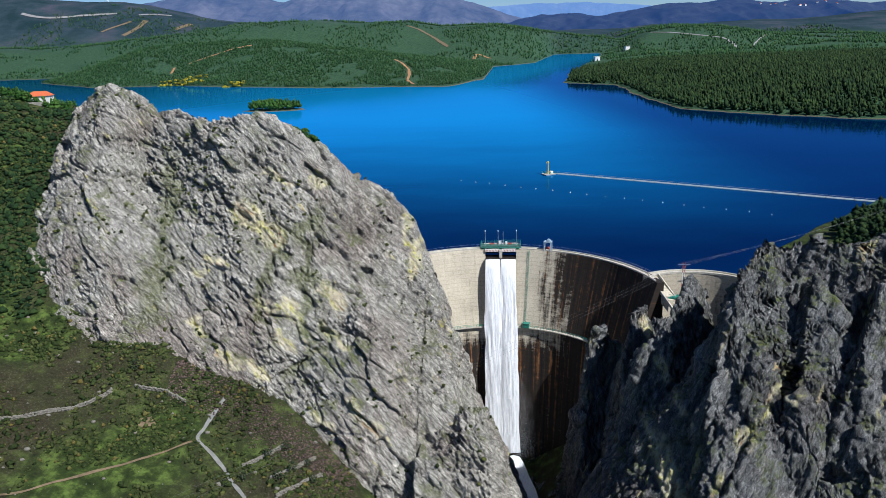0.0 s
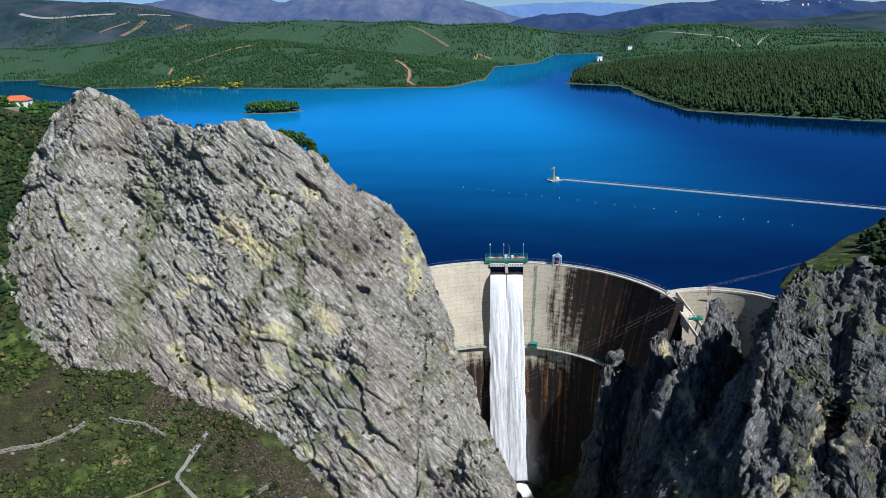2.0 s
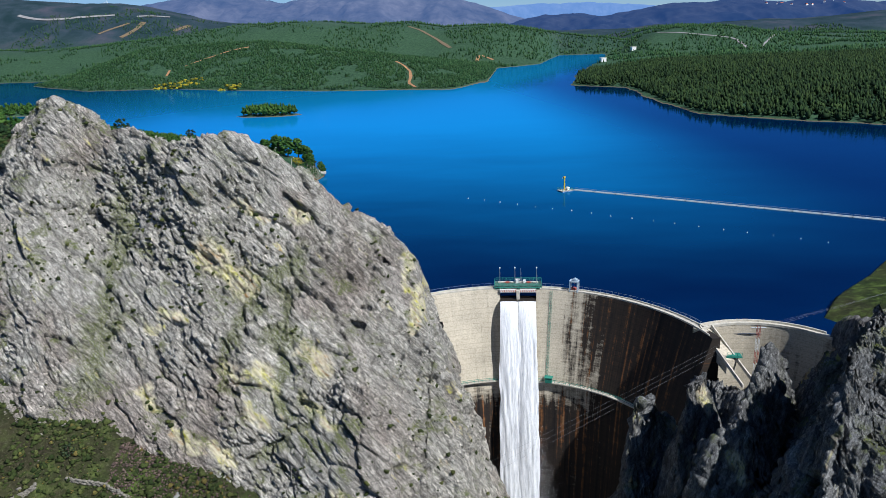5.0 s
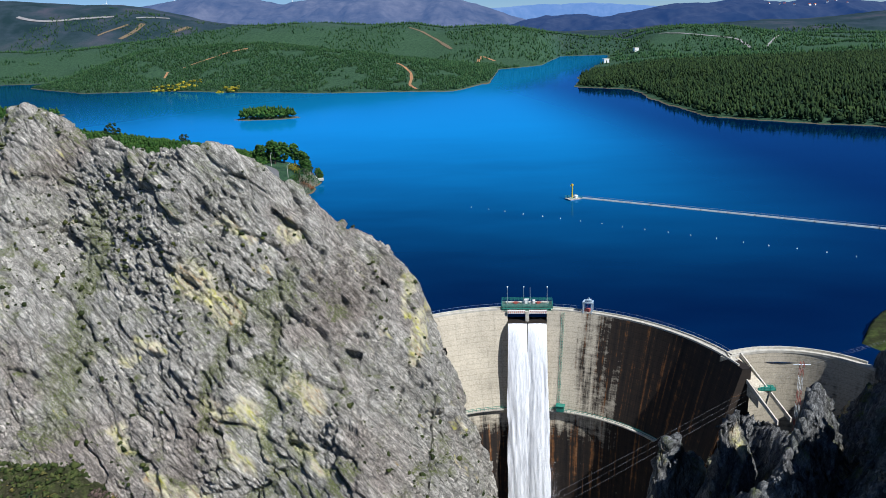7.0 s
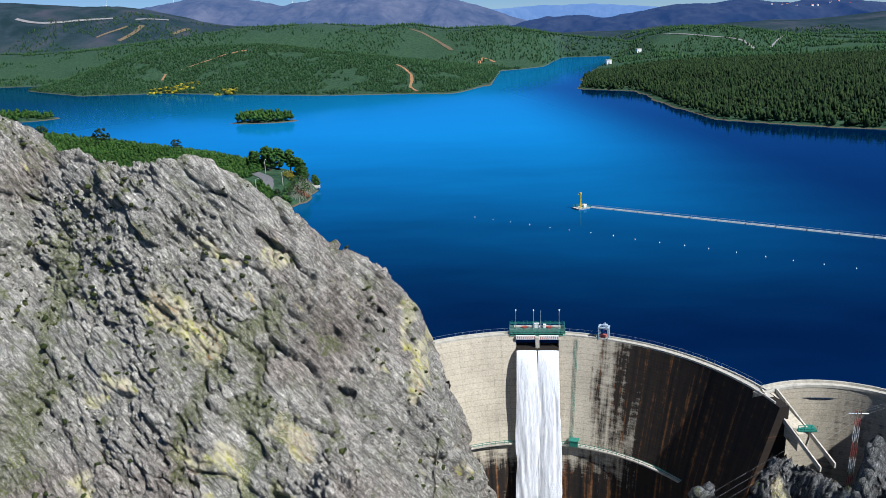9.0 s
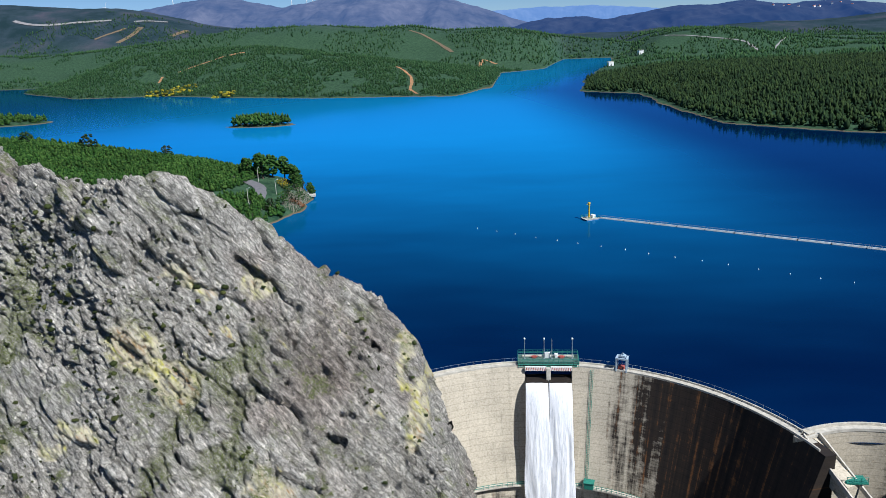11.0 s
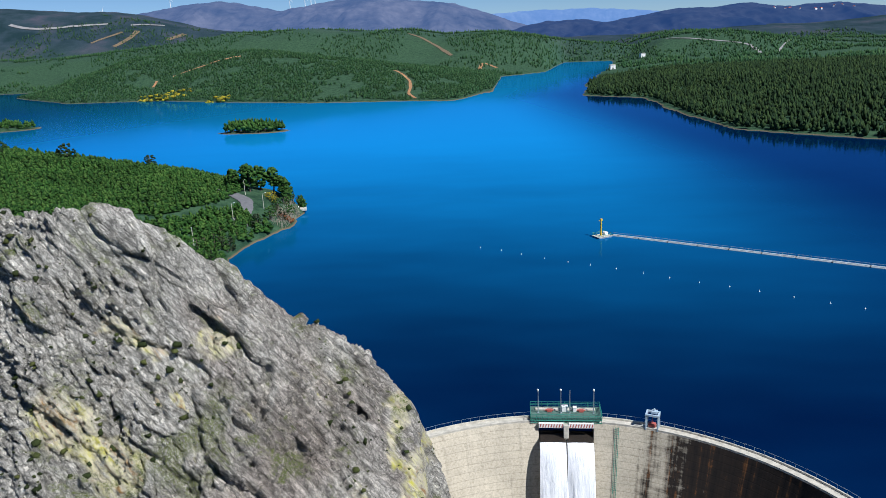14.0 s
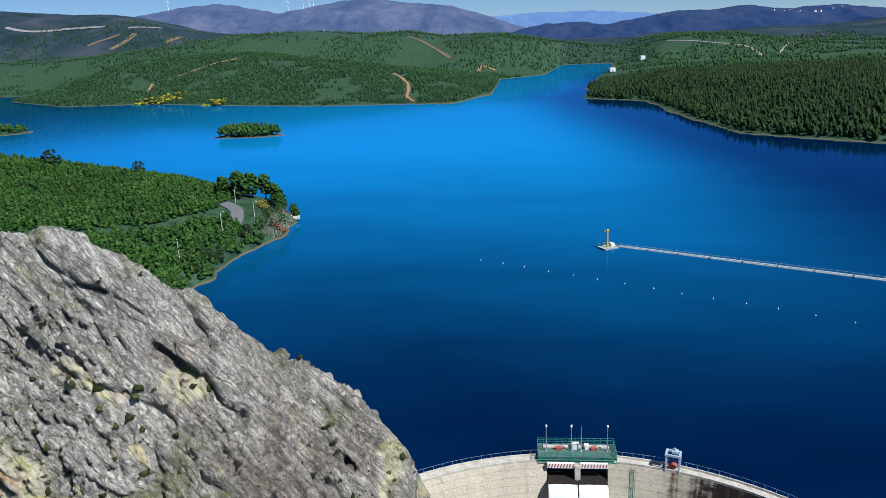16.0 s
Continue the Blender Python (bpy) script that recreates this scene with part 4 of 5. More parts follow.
# service platform over the spillway
GRATING = plain("green_grey_grating", (0.085, 0.15, 0.125), 0.7, 0.1, 0.4, 1.5)
plat = thing("service_platform", (0, 5.4, 3.2), 0, "green steel service platform with railings over the spillway", "platform")
bm = bmesh.new()
box(bm, -7.5, 7.5, -2.6, 2.8, 0.1, 0.4, 0.03)
part("deck", bm, GRATING, plat)
bm = bmesh.new()
box(bm, -6.4, 6.4, 0.9, 1.7, 0.4, 0.75, 0.04)
part("cable_duct", bm, CREST, plat)
for y0 in (-2.7, 2.85):
    bm = bmesh.new()
    for z in (0.75, 1.1, 1.5):
        rod(bm, (-7.5, y0, z), (7.5, y0, z), 0.05, 5)
    part("hand_rail", bm, GREEN_STEEL, plat)
    for k in range(13):
        bm = bmesh.new()
        rod(bm, (-7.5 + 1.25 * k, y0, 0.0), (-7.5 + 1.25 * k, y0, 1.55), 0.05, 5)
        part("rail_post", bm, GREEN_STEEL, plat)
for x0 in (-7.5, 7.5):
    bm = bmesh.new()
    for z in (0.75, 1.1, 1.5):
        rod(bm, (x0, -2.7, z), (x0, 2.85, z), 0.05, 5)
    part("hand_rail", bm, GREEN_STEEL, plat)
bm = bmesh.new()
for k in range(42):
    rod(bm, (-7.4 + 0.36 * k, -2.74, -0.45), (-7.4 + 0.36 * k, -2.74, 0.85), 0.035, 4)
rod(bm, (-7.5, -2.74, -0.45), (7.5, -2.74, -0.45), 0.07, 4)
rod(bm, (-7.5, -2.74, 0.1), (7.5, -2.74, 0.1), 0.10, 4)
part("front_grille", bm, GREEN_STEEL, plat)
for x0 in (-3.4, 3.4):
    bm = bmesh.new()
    box(bm, x0 - 0.5, x0 + 0.5, 0.2, 0.9, 0.4, 1.0, 0.05)
    rod(bm, (x0 - 0.9, 0.5, 0.8), (x0 + 0.9, 0.5, 0.8), 0.18, 8)
    part("hoist_motor", bm, RED_PAINT, plat, "faded red hoist motor")
for x0 in (-6.9, -0.7, 0.7, 6.9):
    bm = bmesh.new()
    box(bm, x0 - 0.16, x0 + 0.16, -2.0, 2.2, -0.6, 0.1)
    part("bearer", bm, GREEN_STEEL, plat)
for x0, w, h in ((-0.1, 0.62, 1.25), (2.05, 0.36, 0.95)):
    cab = thing("control_cabinet", (x0, 6.2, 3.6), 0, "white metal control cabinet on the platform", "cabinet", "platform cabinets")
    bm = bmesh.new()
    box(bm, -w, w, -0.4, 0.4, 0, h, 0.04)
    part("body", bm, WHITE_PAINT, cab)
    bm = bmesh.new()
    box(bm, -w - 0.06, w + 0.06, -0.46, 0.46, h, h + 0.07, 0.02)
    part("lid", bm, WHITE_PAINT, cab)
for x0, lamp in ((-5.8, 1), (-0.95, 1), (0.95, 0), (6.0, 1)):
    mast = thing("lamp_mast", (x0, 5.4, 3.6), 0, "slender galvanised mast with a white globe" if lamp else "slender bare galvanised mast", "mast", "platform masts")
    bm = bmesh.new()
    rod(bm, (0, 0, 0), (0, 0, 5.4), 0.11, 8, 0.07)
    box(bm, -0.2, 0.2, -0.2, 0.2, 0, 0.06)
    part("pole", bm, GREY_STEEL, mast)
    if lamp:
        bm = bmesh.new()
        bmesh.ops.create_icosphere(bm, subdivisions=2, radius=0.24, matrix=Matrix.Translation((0, 0, 5.5)))
        rod(bm, (0, 0, 5.2), (0, 0, 5.34), 0.14, 8)
        part("globe", bm, WHITE_PAINT, mast)

# portal hoist on the crest
crane = thing("portal_hoist", (17.6, 1.05, 2.64), -19, "pale blue-grey steel portal hoist standing on the crest", "hoist")
PALE_STEEL = plain("pale_blue_steel", (0.42, 0.52, 0.60), 0.5, 0.1, 0.15, 2)
for x0 in (-1.2, 1.2):
    for y0 in (-0.9, 0.9):
        bm = bmesh.new()
        box(bm, x0 - 0.15, x0 + 0.15, y0 - 0.15, y0 + 0.15, 0, 3.3, 0.02)
        part("leg", bm, PALE_STEEL, crane)
bm = bmesh.new()
box(bm, -1.4, 1.4, -1.1, -0.75, 3.2, 3.6)
box(bm, -1.4, 1.4, 0.75, 1.1, 3.2, 3.6)
box(bm, -1.4, -1.05, -0.75, 0.75, 3.2, 3.6)
box(bm, 1.05, 1.4, -0.75, 0.75, 3.2, 3.6)
part("top_frame", bm, PALE_STEEL, crane)
bm = bmesh.new()
box(bm, -0.3, 0.9, -0.5, 0.5, 3.6, 4.2, 0.08)
rod(bm, (0.3, 0, 4.2), (0.3, 0, 4.6), 0.2, 8)
part("winch", bm, PALE_STEEL, crane)
bm = bmesh.new()
box(bm, -0.8, 0.7, -0.5, 0.5, 0.5, 1.3, 0.06)
rod(bm, (0, 0, 1.3), (0, 0, 3.2), 0.05, 6)
part("hook_block", bm, RED_PAINT, crane)

# inspection walkway across the face
gr = ARC_R - float(batter(-25.0))
walkway = thing("inspection_walkway", (0, 0, 0), 0, "green-railed concrete inspection walkway across the dam face", "walkway")
part("slab", arc_ring(gr - 1.3, gr + 0.1, -25.3, -25.0, -20, 34), CREST, walkway)
for z in (-24.45, -23.95):
    part("hand_rail", arc_ring(gr - 1.28, gr - 1.18, z - 0.05, z + 0.05, -20, 34), GREEN_STEEL, walkway)
for k in range(40):
    a = math.radians(-23 + 1.55 * k)
    bm = bmesh.new()
    px, py = ARC_X + (gr - 1.23) * math.sin(a), ARC_Y + (gr - 1.23) * math.cos(a)
    rod(bm, (px, py, -25), (px, py, -23.9), 0.05, 4)
    part("rail_post", bm, GREEN_STEEL, walkway)
hut = thing("valve_hut", (9.4, ARC_Y + math.sqrt(gr * gr - 10.4**2) - 0.9, -25.0), -11, "small green steel cabin on the inspection walkway", "cabin")
bm = bmesh.new()
box(bm, -1.1, 1.1, -0.8, 0.8, 0, 1.7, 0.05)
part("body", bm, GREEN_STEEL, hut)
bm = bmesh.new()
box(bm, -1.3, 1.3, -1.0, 1.0, 1.7, 1.85)
part("roof", bm, GREEN_STEEL, hut)

# caged ladder down the face
ladder = thing("face_ladder", (0, 0, 0), 0, "rusty green steel ladder bolted to the dam face", "ladder")


def face_point(x, z, out=0.25):
    rr = ARC_R - float(batter(z)) - out
    a = math.asin((x - ARC_X) / ARC_R)
    return (ARC_X + rr * math.sin(a), ARC_Y + rr * math.cos(a), z)


for dx in (-0.35, 0.35):
    bm = bmesh.new()
    for k in range(26):
        rod(bm, face_point(10.6 + dx, 2.4 - k * 1.05), face_point(10.6 + dx, 2.4 - (k + 1) * 1.05), 0.05, 4)
    part("stile", bm, GREEN_STEEL, ladder)
for k in range(64):
    bm = bmesh.new()
    rod(bm, face_point(10.25, 2.2 - 0.42 * k), face_point(10.95, 2.2 - 0.42 * k), 0.035, 4)
    part("rung", bm, GREEN_STEEL, ladder)

# white water running off in the gorge
d = np.linspace(0, 1, 60)
S, W = np.meshgrid(d, np.linspace(-1, 1, 12), indexing="ij")
rx = 2 + 16 * S + 3 * np.sin(S * 5) + W * (4.5 - 1.5 * S)
ry = -16 - 95 * S
rz = -74.5 - 1.5 * S + 0.6 * fbm(rx / 2, ry / 3, 0 * rx, 4, 70)
torrent = mesh_object("torrent", grid_mesh("torrent", np.stack([rx, ry, rz], -1)), FOAM, True)
tagged(torrent, "foaming torrent in the gorge below the dam", "water", kind="structure")

# ---- clumps: leaves, spray, shrubs ----
PHI = (1 + 5**0.5) / 2
ICO_V = np.array([(-1, PHI, 0), (1, PHI, 0), (-1, -PHI, 0), (1, -PHI, 0), (0, -1, PHI), (0, 1, PHI), (0, -1, -PHI), (0, 1, -PHI), (PHI, 0, -1), (PHI, 0, 1), (-PHI, 0, -1), (-PHI, 0, 1)]) / math.hypot(1, PHI)
ICO_F = np.array([int(c, 16) for c in "0b5" "051" "017" "07a" "0ab" "159" "5b4" "ba2" "a76" "718" "394" "342" "326" "368" "389" "495" "24b" "62a" "867" "981"]).reshape(20, 3)


OCT_V = np.array([(1, 0, 0), (0, 1, 0), (-1, 0, 0), (0, -1, 0), (0, 0, 1), (0, 0, -1)], float)
OCT_F = np.array([(0, 1, 4), (1, 2, 4), (2, 3, 4), (3, 0, 4), (1, 0, 5), (2, 1, 5), (3, 2, 5), (0, 3, 5)])


def clump_mesh(name, centres, radii, rng, jitter=0.35, small=False):
    """Many small ragged clumps in one mesh; small ones have fewer faces."""
    n = len(centres)
    V, F = (OCT_V, OCT_F) if small else (ICO_V, ICO_F)
    nv = len(V)
    v = V[None] * (1 + jitter * rng.uniform(-1, 1, (n, nv, 1)))
    turn = rng.uniform(0, 2 * np.pi, n)
    c, s = np.cos(turn)[:, None], np.sin(turn)[:, None]
    v = np.stack([v[..., 0] * c - v[..., 1] * s, v[..., 0] * s + v[..., 1] * c, v[..., 2]], -1)
    v = v * radii[:, None, :] + centres[:, None, :]
    f = (F[None] + nv * np.arange(n)[:, None, None]).reshape(-1)
    me = bpy.data.meshes.new(name)
    me.vertices.add(nv * n)
    me.vertices.foreach_set("co", v.reshape(-1).astype(np.float32))
    me.loops.add(len(f))
    me.loops.foreach_set("vertex_index", f.astype(np.int32))
    me.polygons.add(len(f) // 3)
    me.polygons.foreach_set("loop_start", np.arange(0, len(f), 3, dtype=np.int32))
    me.update(calc_edges=True)
    return me


def leaf_material(name, dark, mid, light, odd=None):
    m, n, l, b = material(name, 0.85, 0, 0.15)
    g = n.new("ShaderNodeNewGeometry")
    stops = [(0.0, dark), (0.5, mid), (0.9, light)] + ([(0.97, odd)] if odd else [])
    c = ramp(n, l, g.outputs["Random Per Island"], stops)
    f = noise_tex(n, l, coords(n, l), 2.2, 5, 0.7)
    c = mix(n, l, 0.7, c, ramp(n, l, f, [(0.3, (0.35,)), (0.65, (1.3,))]), "MULTIPLY")
    patch = noise_tex(n, l, coords(n, l), 0.03, 4, 0.6)
    c = mix(n, l, 0.5, c, ramp(n, l, patch, [(0.35, (0.55,)), (0.65, (1.25,))]), "MULTIPLY")
    l.new(c, b.inputs["Base Color"])
    bump(n, l, b, f, 0.8, 0.5)
    return m


HILL_PINE = leaf_material("hill_pine_needles", (0.014, 0.048, 0.019), (0.030, 0.082, 0.029), (0.056, 0.112, 0.040))
PINE = leaf_material("pine_needles", (0.016, 0.055, 0.010), (0.035, 0.095, 0.016), (0.07, 0.14, 0.028))
DARK_PINE = leaf_material("dark_pine_needles", (0.010, 0.026, 0.010), (0.02, 0.045, 0.014), (0.04, 0.07, 0.02))
SCRUB = leaf_material("scrub_leaves", (0.022, 0.036, 0.010), (0.048, 0.066, 0.018), (0.09, 0.105, 0.032), (0.15, 0.12, 0.035))
LEDGE = leaf_material("ledge_shrub_leaves", (0.022, 0.032, 0.010), (0.045, 0.06, 0.018), (0.09, 0.10, 0.03))
HEATH = leaf_material("bare_purple_brush", (0.06, 0.042, 0.040), (0.11, 0.076, 0.068), (0.17, 0.12, 0.10))
BROOM = leaf_material("yellow_broom", (0.10, 0.10, 0.01), (0.28, 0.24, 0.02), (0.42, 0.34, 0.03))
OLIVE = leaf_material("olive_leaves", (0.02, 0.035, 0.016), (0.035, 0.055, 0.025), (0.06, 0.085, 0.04))
BARK = plain("bark", (0.10, 0.075, 0.055), 0.9, 0, 0.3, 2)
SPRAY = plain("water_spray", (0.80, 0.83, 0.86), 0.6, 0, 0.05, 1)


def trees_stuff(name, xy, height, mat, seed, label, per=5, jitter=0.4, ground_z=None, base=0.25, width=0.42):
    """Trees too many to count: ragged crowns of several clumps each."""
    rng = np.random.default_rng(seed)
    n = len(xy)
    z = on_ground(xy[:, 0], xy[:, 1]) if ground_z is None else ground_z
    h = height * rng.uniform(0.6, 1.25, n)
    cs, rs = [], []
    for k in range(per):
        t = (k + 0.5) / per
        r = h * width * (1.0 - 0.72 * t) * rng.uniform(0.75, 1.2, n)
        off = rng.normal(0, 0.16, (n, 2)) * h[:, None] * (1 - t)
        cs.append(np.stack([xy[:, 0] + off[:, 0], xy[:, 1] + off[:, 1], z + h * (base + (1 - base) * t)], -1))
        rs.append(np.stack([r, r, h * (0.9 / per) * rng.uniform(0.8, 1.3, n)], -1))
    ob = mesh_object(name, clump_mesh(name, np.concatenate(cs), np.concatenate(rs), rng, jitter, True), mat)
    return tagged(ob, label, "trees", kind="stuff")


def scatter(n, x0, x1, y0, y1, seed):
    rng = np.random.default_rng(seed)
    return np.stack([rng.uniform(x0, x1, n), rng.uniform(y0, y1, n)], -1)


ROAD_X = lambda y: np.interp(y, [120, 150, 170, 185, 200, 225, 250], [-175, -160, -150, -143, -140, -150, -170])
p = scatter(14000, -330, -118, 20, 300, 41)
z = on_ground(p[:, 0], p[:, 1])
keep = (z > 1.5) & (spur(p[:, 0], p[:, 1]) > 1.5) & (np.abs(p[:, 0] - ROAD_X(p[:, 1])) > 5) & ~((p[:, 0] > -150) & (p[:, 1] > 176))
p = p[keep]
trees_stuff("young_pine_wood", p, 3.5, PINE, 42, "dense young green pine wood on the spur", 4, 0.45, None, 0.1, 0.5)

p = scatter(42000, -1480, 60, 850, 1480, 43)
z = on_ground(p[:, 0], p[:, 1])
thin = fbm(p[:, 0] / 60, p[:, 1] / 60, 0 * z, 3, 91) > -0.55
ways = ([(-231, 1156), (-212, 1129), (-193, 1077), (-183, 1016), (-178, 956), (-159, 902)], [(-675, 1226), (-639, 1247), (-604, 1263), (-556, 1278)], [(-696, 1182), (-702, 1212)])
for way in ways:
    for (ax, ay), (bx, by) in zip(way[:-1], way[1:]):
        u = np.clip(((p[:, 0] - ax) * (bx - ax) + (p[:, 1] - ay) * (by - ay)) / ((bx - ax) ** 2 + (by - ay) ** 2), 0, 1)
        thin &= np.hypot(p[:, 0] - ax - u * (bx - ax), p[:, 1] - ay - u * (by - ay)) > 6.5
p = p[(z > 1.0) & thin]
trees_stuff("hill_pine_wood", p, 4.2, HILL_PINE, 44, "young pine wood covering the far shore hill", 2, 0.5, None, 0.1, 0.55)

p = scatter(34000, 75, 760, 300, 1200, 45)
z = on_ground(p[:, 0], p[:, 1])
p = p[(z > 1.2) & (p[:, 0] < 0.62 * (p[:, 1] + 260) + 40)]
trees_stuff("dark_pine_wood", p, 6.2, DARK_PINE, 46, "tall dark pine wood on the lake's other shore", 2, 0.5, None, 0.2, 0.42)

p = np.concatenate([scatter(20000, -1900, 60, 1450, 2800, 55), scatter(13000, 60, 1100, 1250, 2600, 56)])
z = on_ground(p[:, 0], p[:, 1])
p = p[(z > 1.5) & (fbm(p[:, 0] / 130, p[:, 1] / 130, 0 * z, 3, 57) > -0.25)]
trees_stuff("far_woods", p, 5.0, HILL_PINE, 58, "patchy dark woods on the distant hills", 1, 0.5, None, 0.0, 0.6)

p = scatter(600, -322, -236, 560, 596, 47)
p = p[on_ground(p[:, 0], p[:, 1]) > 0.5]
trees_stuff("island_pines", p, 8.5, PINE, 48, "pines crowding a small wooded island", 4, 0.45, None, 0.4, 0.3)
rng = np.random.default_rng(49)
bm = bmesh.new()
for x0, y0 in p[:130]:
    z0 = float(on_ground(np.array([x0]), np.array([y0]))[0])
    rod(bm, (x0, y0, z0 - 0.5), (x0 + rng.normal(0, 0.2), y0, z0 + 5), 0.22, 4, 0.12)
tagged(mesh_object("island_trunks", bm, BARK), "thin pale pine trunks on the island", "trees", kind="stuff")

p = scatter(420, -745, -590, 652, 730, 50)
p = p[on_ground(p[:, 0], p[:, 1]) > 1]
trees_stuff("headland_pines", p, 7, PINE, 51, "pine wood on a low headland", 4, 0.45, None, 0.2, 0.4)

# right bank above the cliff
p = scatter(900, 84, 190, -75, 70, 52)
z = on_ground(p[:, 0], p[:, 1])
p = p[(z > 3) & (p[:, 0] > 92 + 0.35 * (p[:, 1] + 75))]
trees_stuff("bank_pines", p, 5.5, DARK_PINE, 53, "dark scrubby pines on the bank above the cliff", 5, 0.45, None, 0.15, 0.42)


# ---- the lake's fittings ----
def level(x, y):
    return float(on_ground(np.array([float(x)]), np.array([float(y)]))[0])


def strip(name, pts, width, mat, label, category, lift=0.3, step=2.0, kind="structure", thick=0.0):
    """A way laid over the land along a line."""
    pts = np.array(pts, float)
    seg = np.r_[0, np.cumsum(np.hypot(*np.diff(pts, axis=0).T))]
    t = np.linspace(0, seg[-1], max(3, int(seg[-1] / step)))
    px, py = np.interp(t, seg, pts[:, 0]), np.interp(t, seg, pts[:, 1])
    for _ in range(6):
        px[1:-1], py[1:-1] = (px[:-2] + 2 * px[1:-1] + px[2:]) / 4, (py[:-2] + 2 * py[1:-1] + py[2:]) / 4
    dx, dy = np.gradient(px), np.gradient(py)
    ln = np.hypot(dx, dy) + 1e-9
    w = width / 2 * (1 + 0.18 * fbm(t / (4 * step), 0 * t, 0 * t, 3, 17))
    rows = []
    for k in (-1, -0.34, 0.34, 1):
        x, y = px - dy / ln * w * k, py + dx / ln * w * k
        rows.append(np.stack([x, y, on_ground(x, y) + lift], -1))
    P = np.stack(rows, 1)
    if thick:
        low = P.copy()
        low[..., 2] -= thick
        P = np.concatenate([low[:, :1], P, low[:, -1:]], 1)
    return tagged(mesh_object(name, grid_mesh(name, P), mat, True), label, category, kind=kind)


def stem(name, parent, h, r, rng, lean=0.0):
    bm = bmesh.new()
    a = Vector((0, 0, -0.4))
    for k in range(4):
        b = Vector((lean * (k + 1) / 4 * h * 0.1 + rng.normal(0, 0.03) * h * 0.1, rng.normal(0, 0.03) * h * 0.1, h * (k + 1) / 4))
        rod(bm, a, b, r * (1 - 0.2 * k), 7, r * (1 - 0.2 * (k + 1)))
        a = b
    return part(name, bm, BARK, parent)


def tree(x, y, h, mat, label, seed, crown_from=0.35, spread=0.32, clumps=70, group="trees on the spur", z=None):
    """A trunk, limbs and a crown of many ragged clumps."""
    rng = np.random.default_rng(seed)
    t = thing("tree", (x, y, level(x, y) if z is None else z), rng.uniform(0, 360), label, "tree", group)
    stem("trunk", t, h * 0.9, 0.03 * h + 0.05, rng)
    bm = bmesh.new()
    cs, rs = [], []
    for k in range(clumps):
        u = rng.uniform(0, 1)
        a = rng.uniform(0, 6.283)
        zz = h * (crown_from + (1 - crown_from) * u)
        rr = h * spread * (0.35 + 0.75 * math.sin(math.pi * (0.12 + 0.8 * u))) * math.sqrt(rng.uniform(0.1, 1))
        c = (rr * math.cos(a), rr * math.sin(a), zz)
        cs.append(c)
        s = h * rng.uniform(0.05, 0.095)
        rs.append((s, s, s * 0.7))
        if k % 7 == 0:
            rod(bm, (0, 0, zz - 0.12 * h), c, 0.012 * h, 4, 0.005 * h)
    part("limbs", bm, BARK, t)
    part("crown", clump_mesh("crown", np.array(cs), np.array(rs), rng, 0.5), mat, t)
    return t


tower = thing("measuring_raft", (24, 159, 0), 30, "floating raft with a yellow tower and green railing", "raft")
bm = bmesh.new()
for y0 in (-1.9, 0, 1.9):
    box(bm, -3.2, 3.2, y0 - 0.6, y0 + 0.6, -0.3, 0.45, 0.1)
part("floats", bm, GREY_STEEL, tower)
bm = bmesh.new()
box(bm, -3.4, 3.4, -2.6, 2.6, 0.45, 0.6)
part("deck", bm, CREST, tower)
bm = bmesh.new()
rod(bm, (-0.6, 0, 0.6), (-0.6, 0, 7.2), 0.42, 8, 0.32)
box(bm, -1.1, -0.1, -0.45, 0.45, 6.9, 7.8, 0.1)
rod(bm, (-0.6, 0, 7.3), (-1.7, 0.3, 6.9), 0.18, 6)
part("tower", bm, YELLOW_PAINT, tower)
bm = bmesh.new()
box(bm, 0.8, 2.4, -0.9, 0.9, 0.6, 1.9, 0.08)
part("cabinet", bm, WHITE_PAINT, tower)
bm = bmesh.new()
for z0 in (1.1, 1.65):
    for a, b in (((-3.3, -2.5), (3.3, -2.5)), ((-3.3, 2.5), (3.3, 2.5)), ((-3.3, -2.5), (-3.3, 2.5)), ((3.3, -2.5), (3.3, -0.8)), ((3.3, 0.8), (3.3, 2.5))):
        rod(bm, (*a, z0), (*b, z0), 0.07, 4)
for x0 in (-3.3, -1.1, 1.1, 3.3):
    for y0 in (-2.5, 2.5):
        rod(bm, (x0, y0, 0.6), (x0, y0, 1.7), 0.06, 4)
part("railing", bm, GREEN_STEEL, tower)

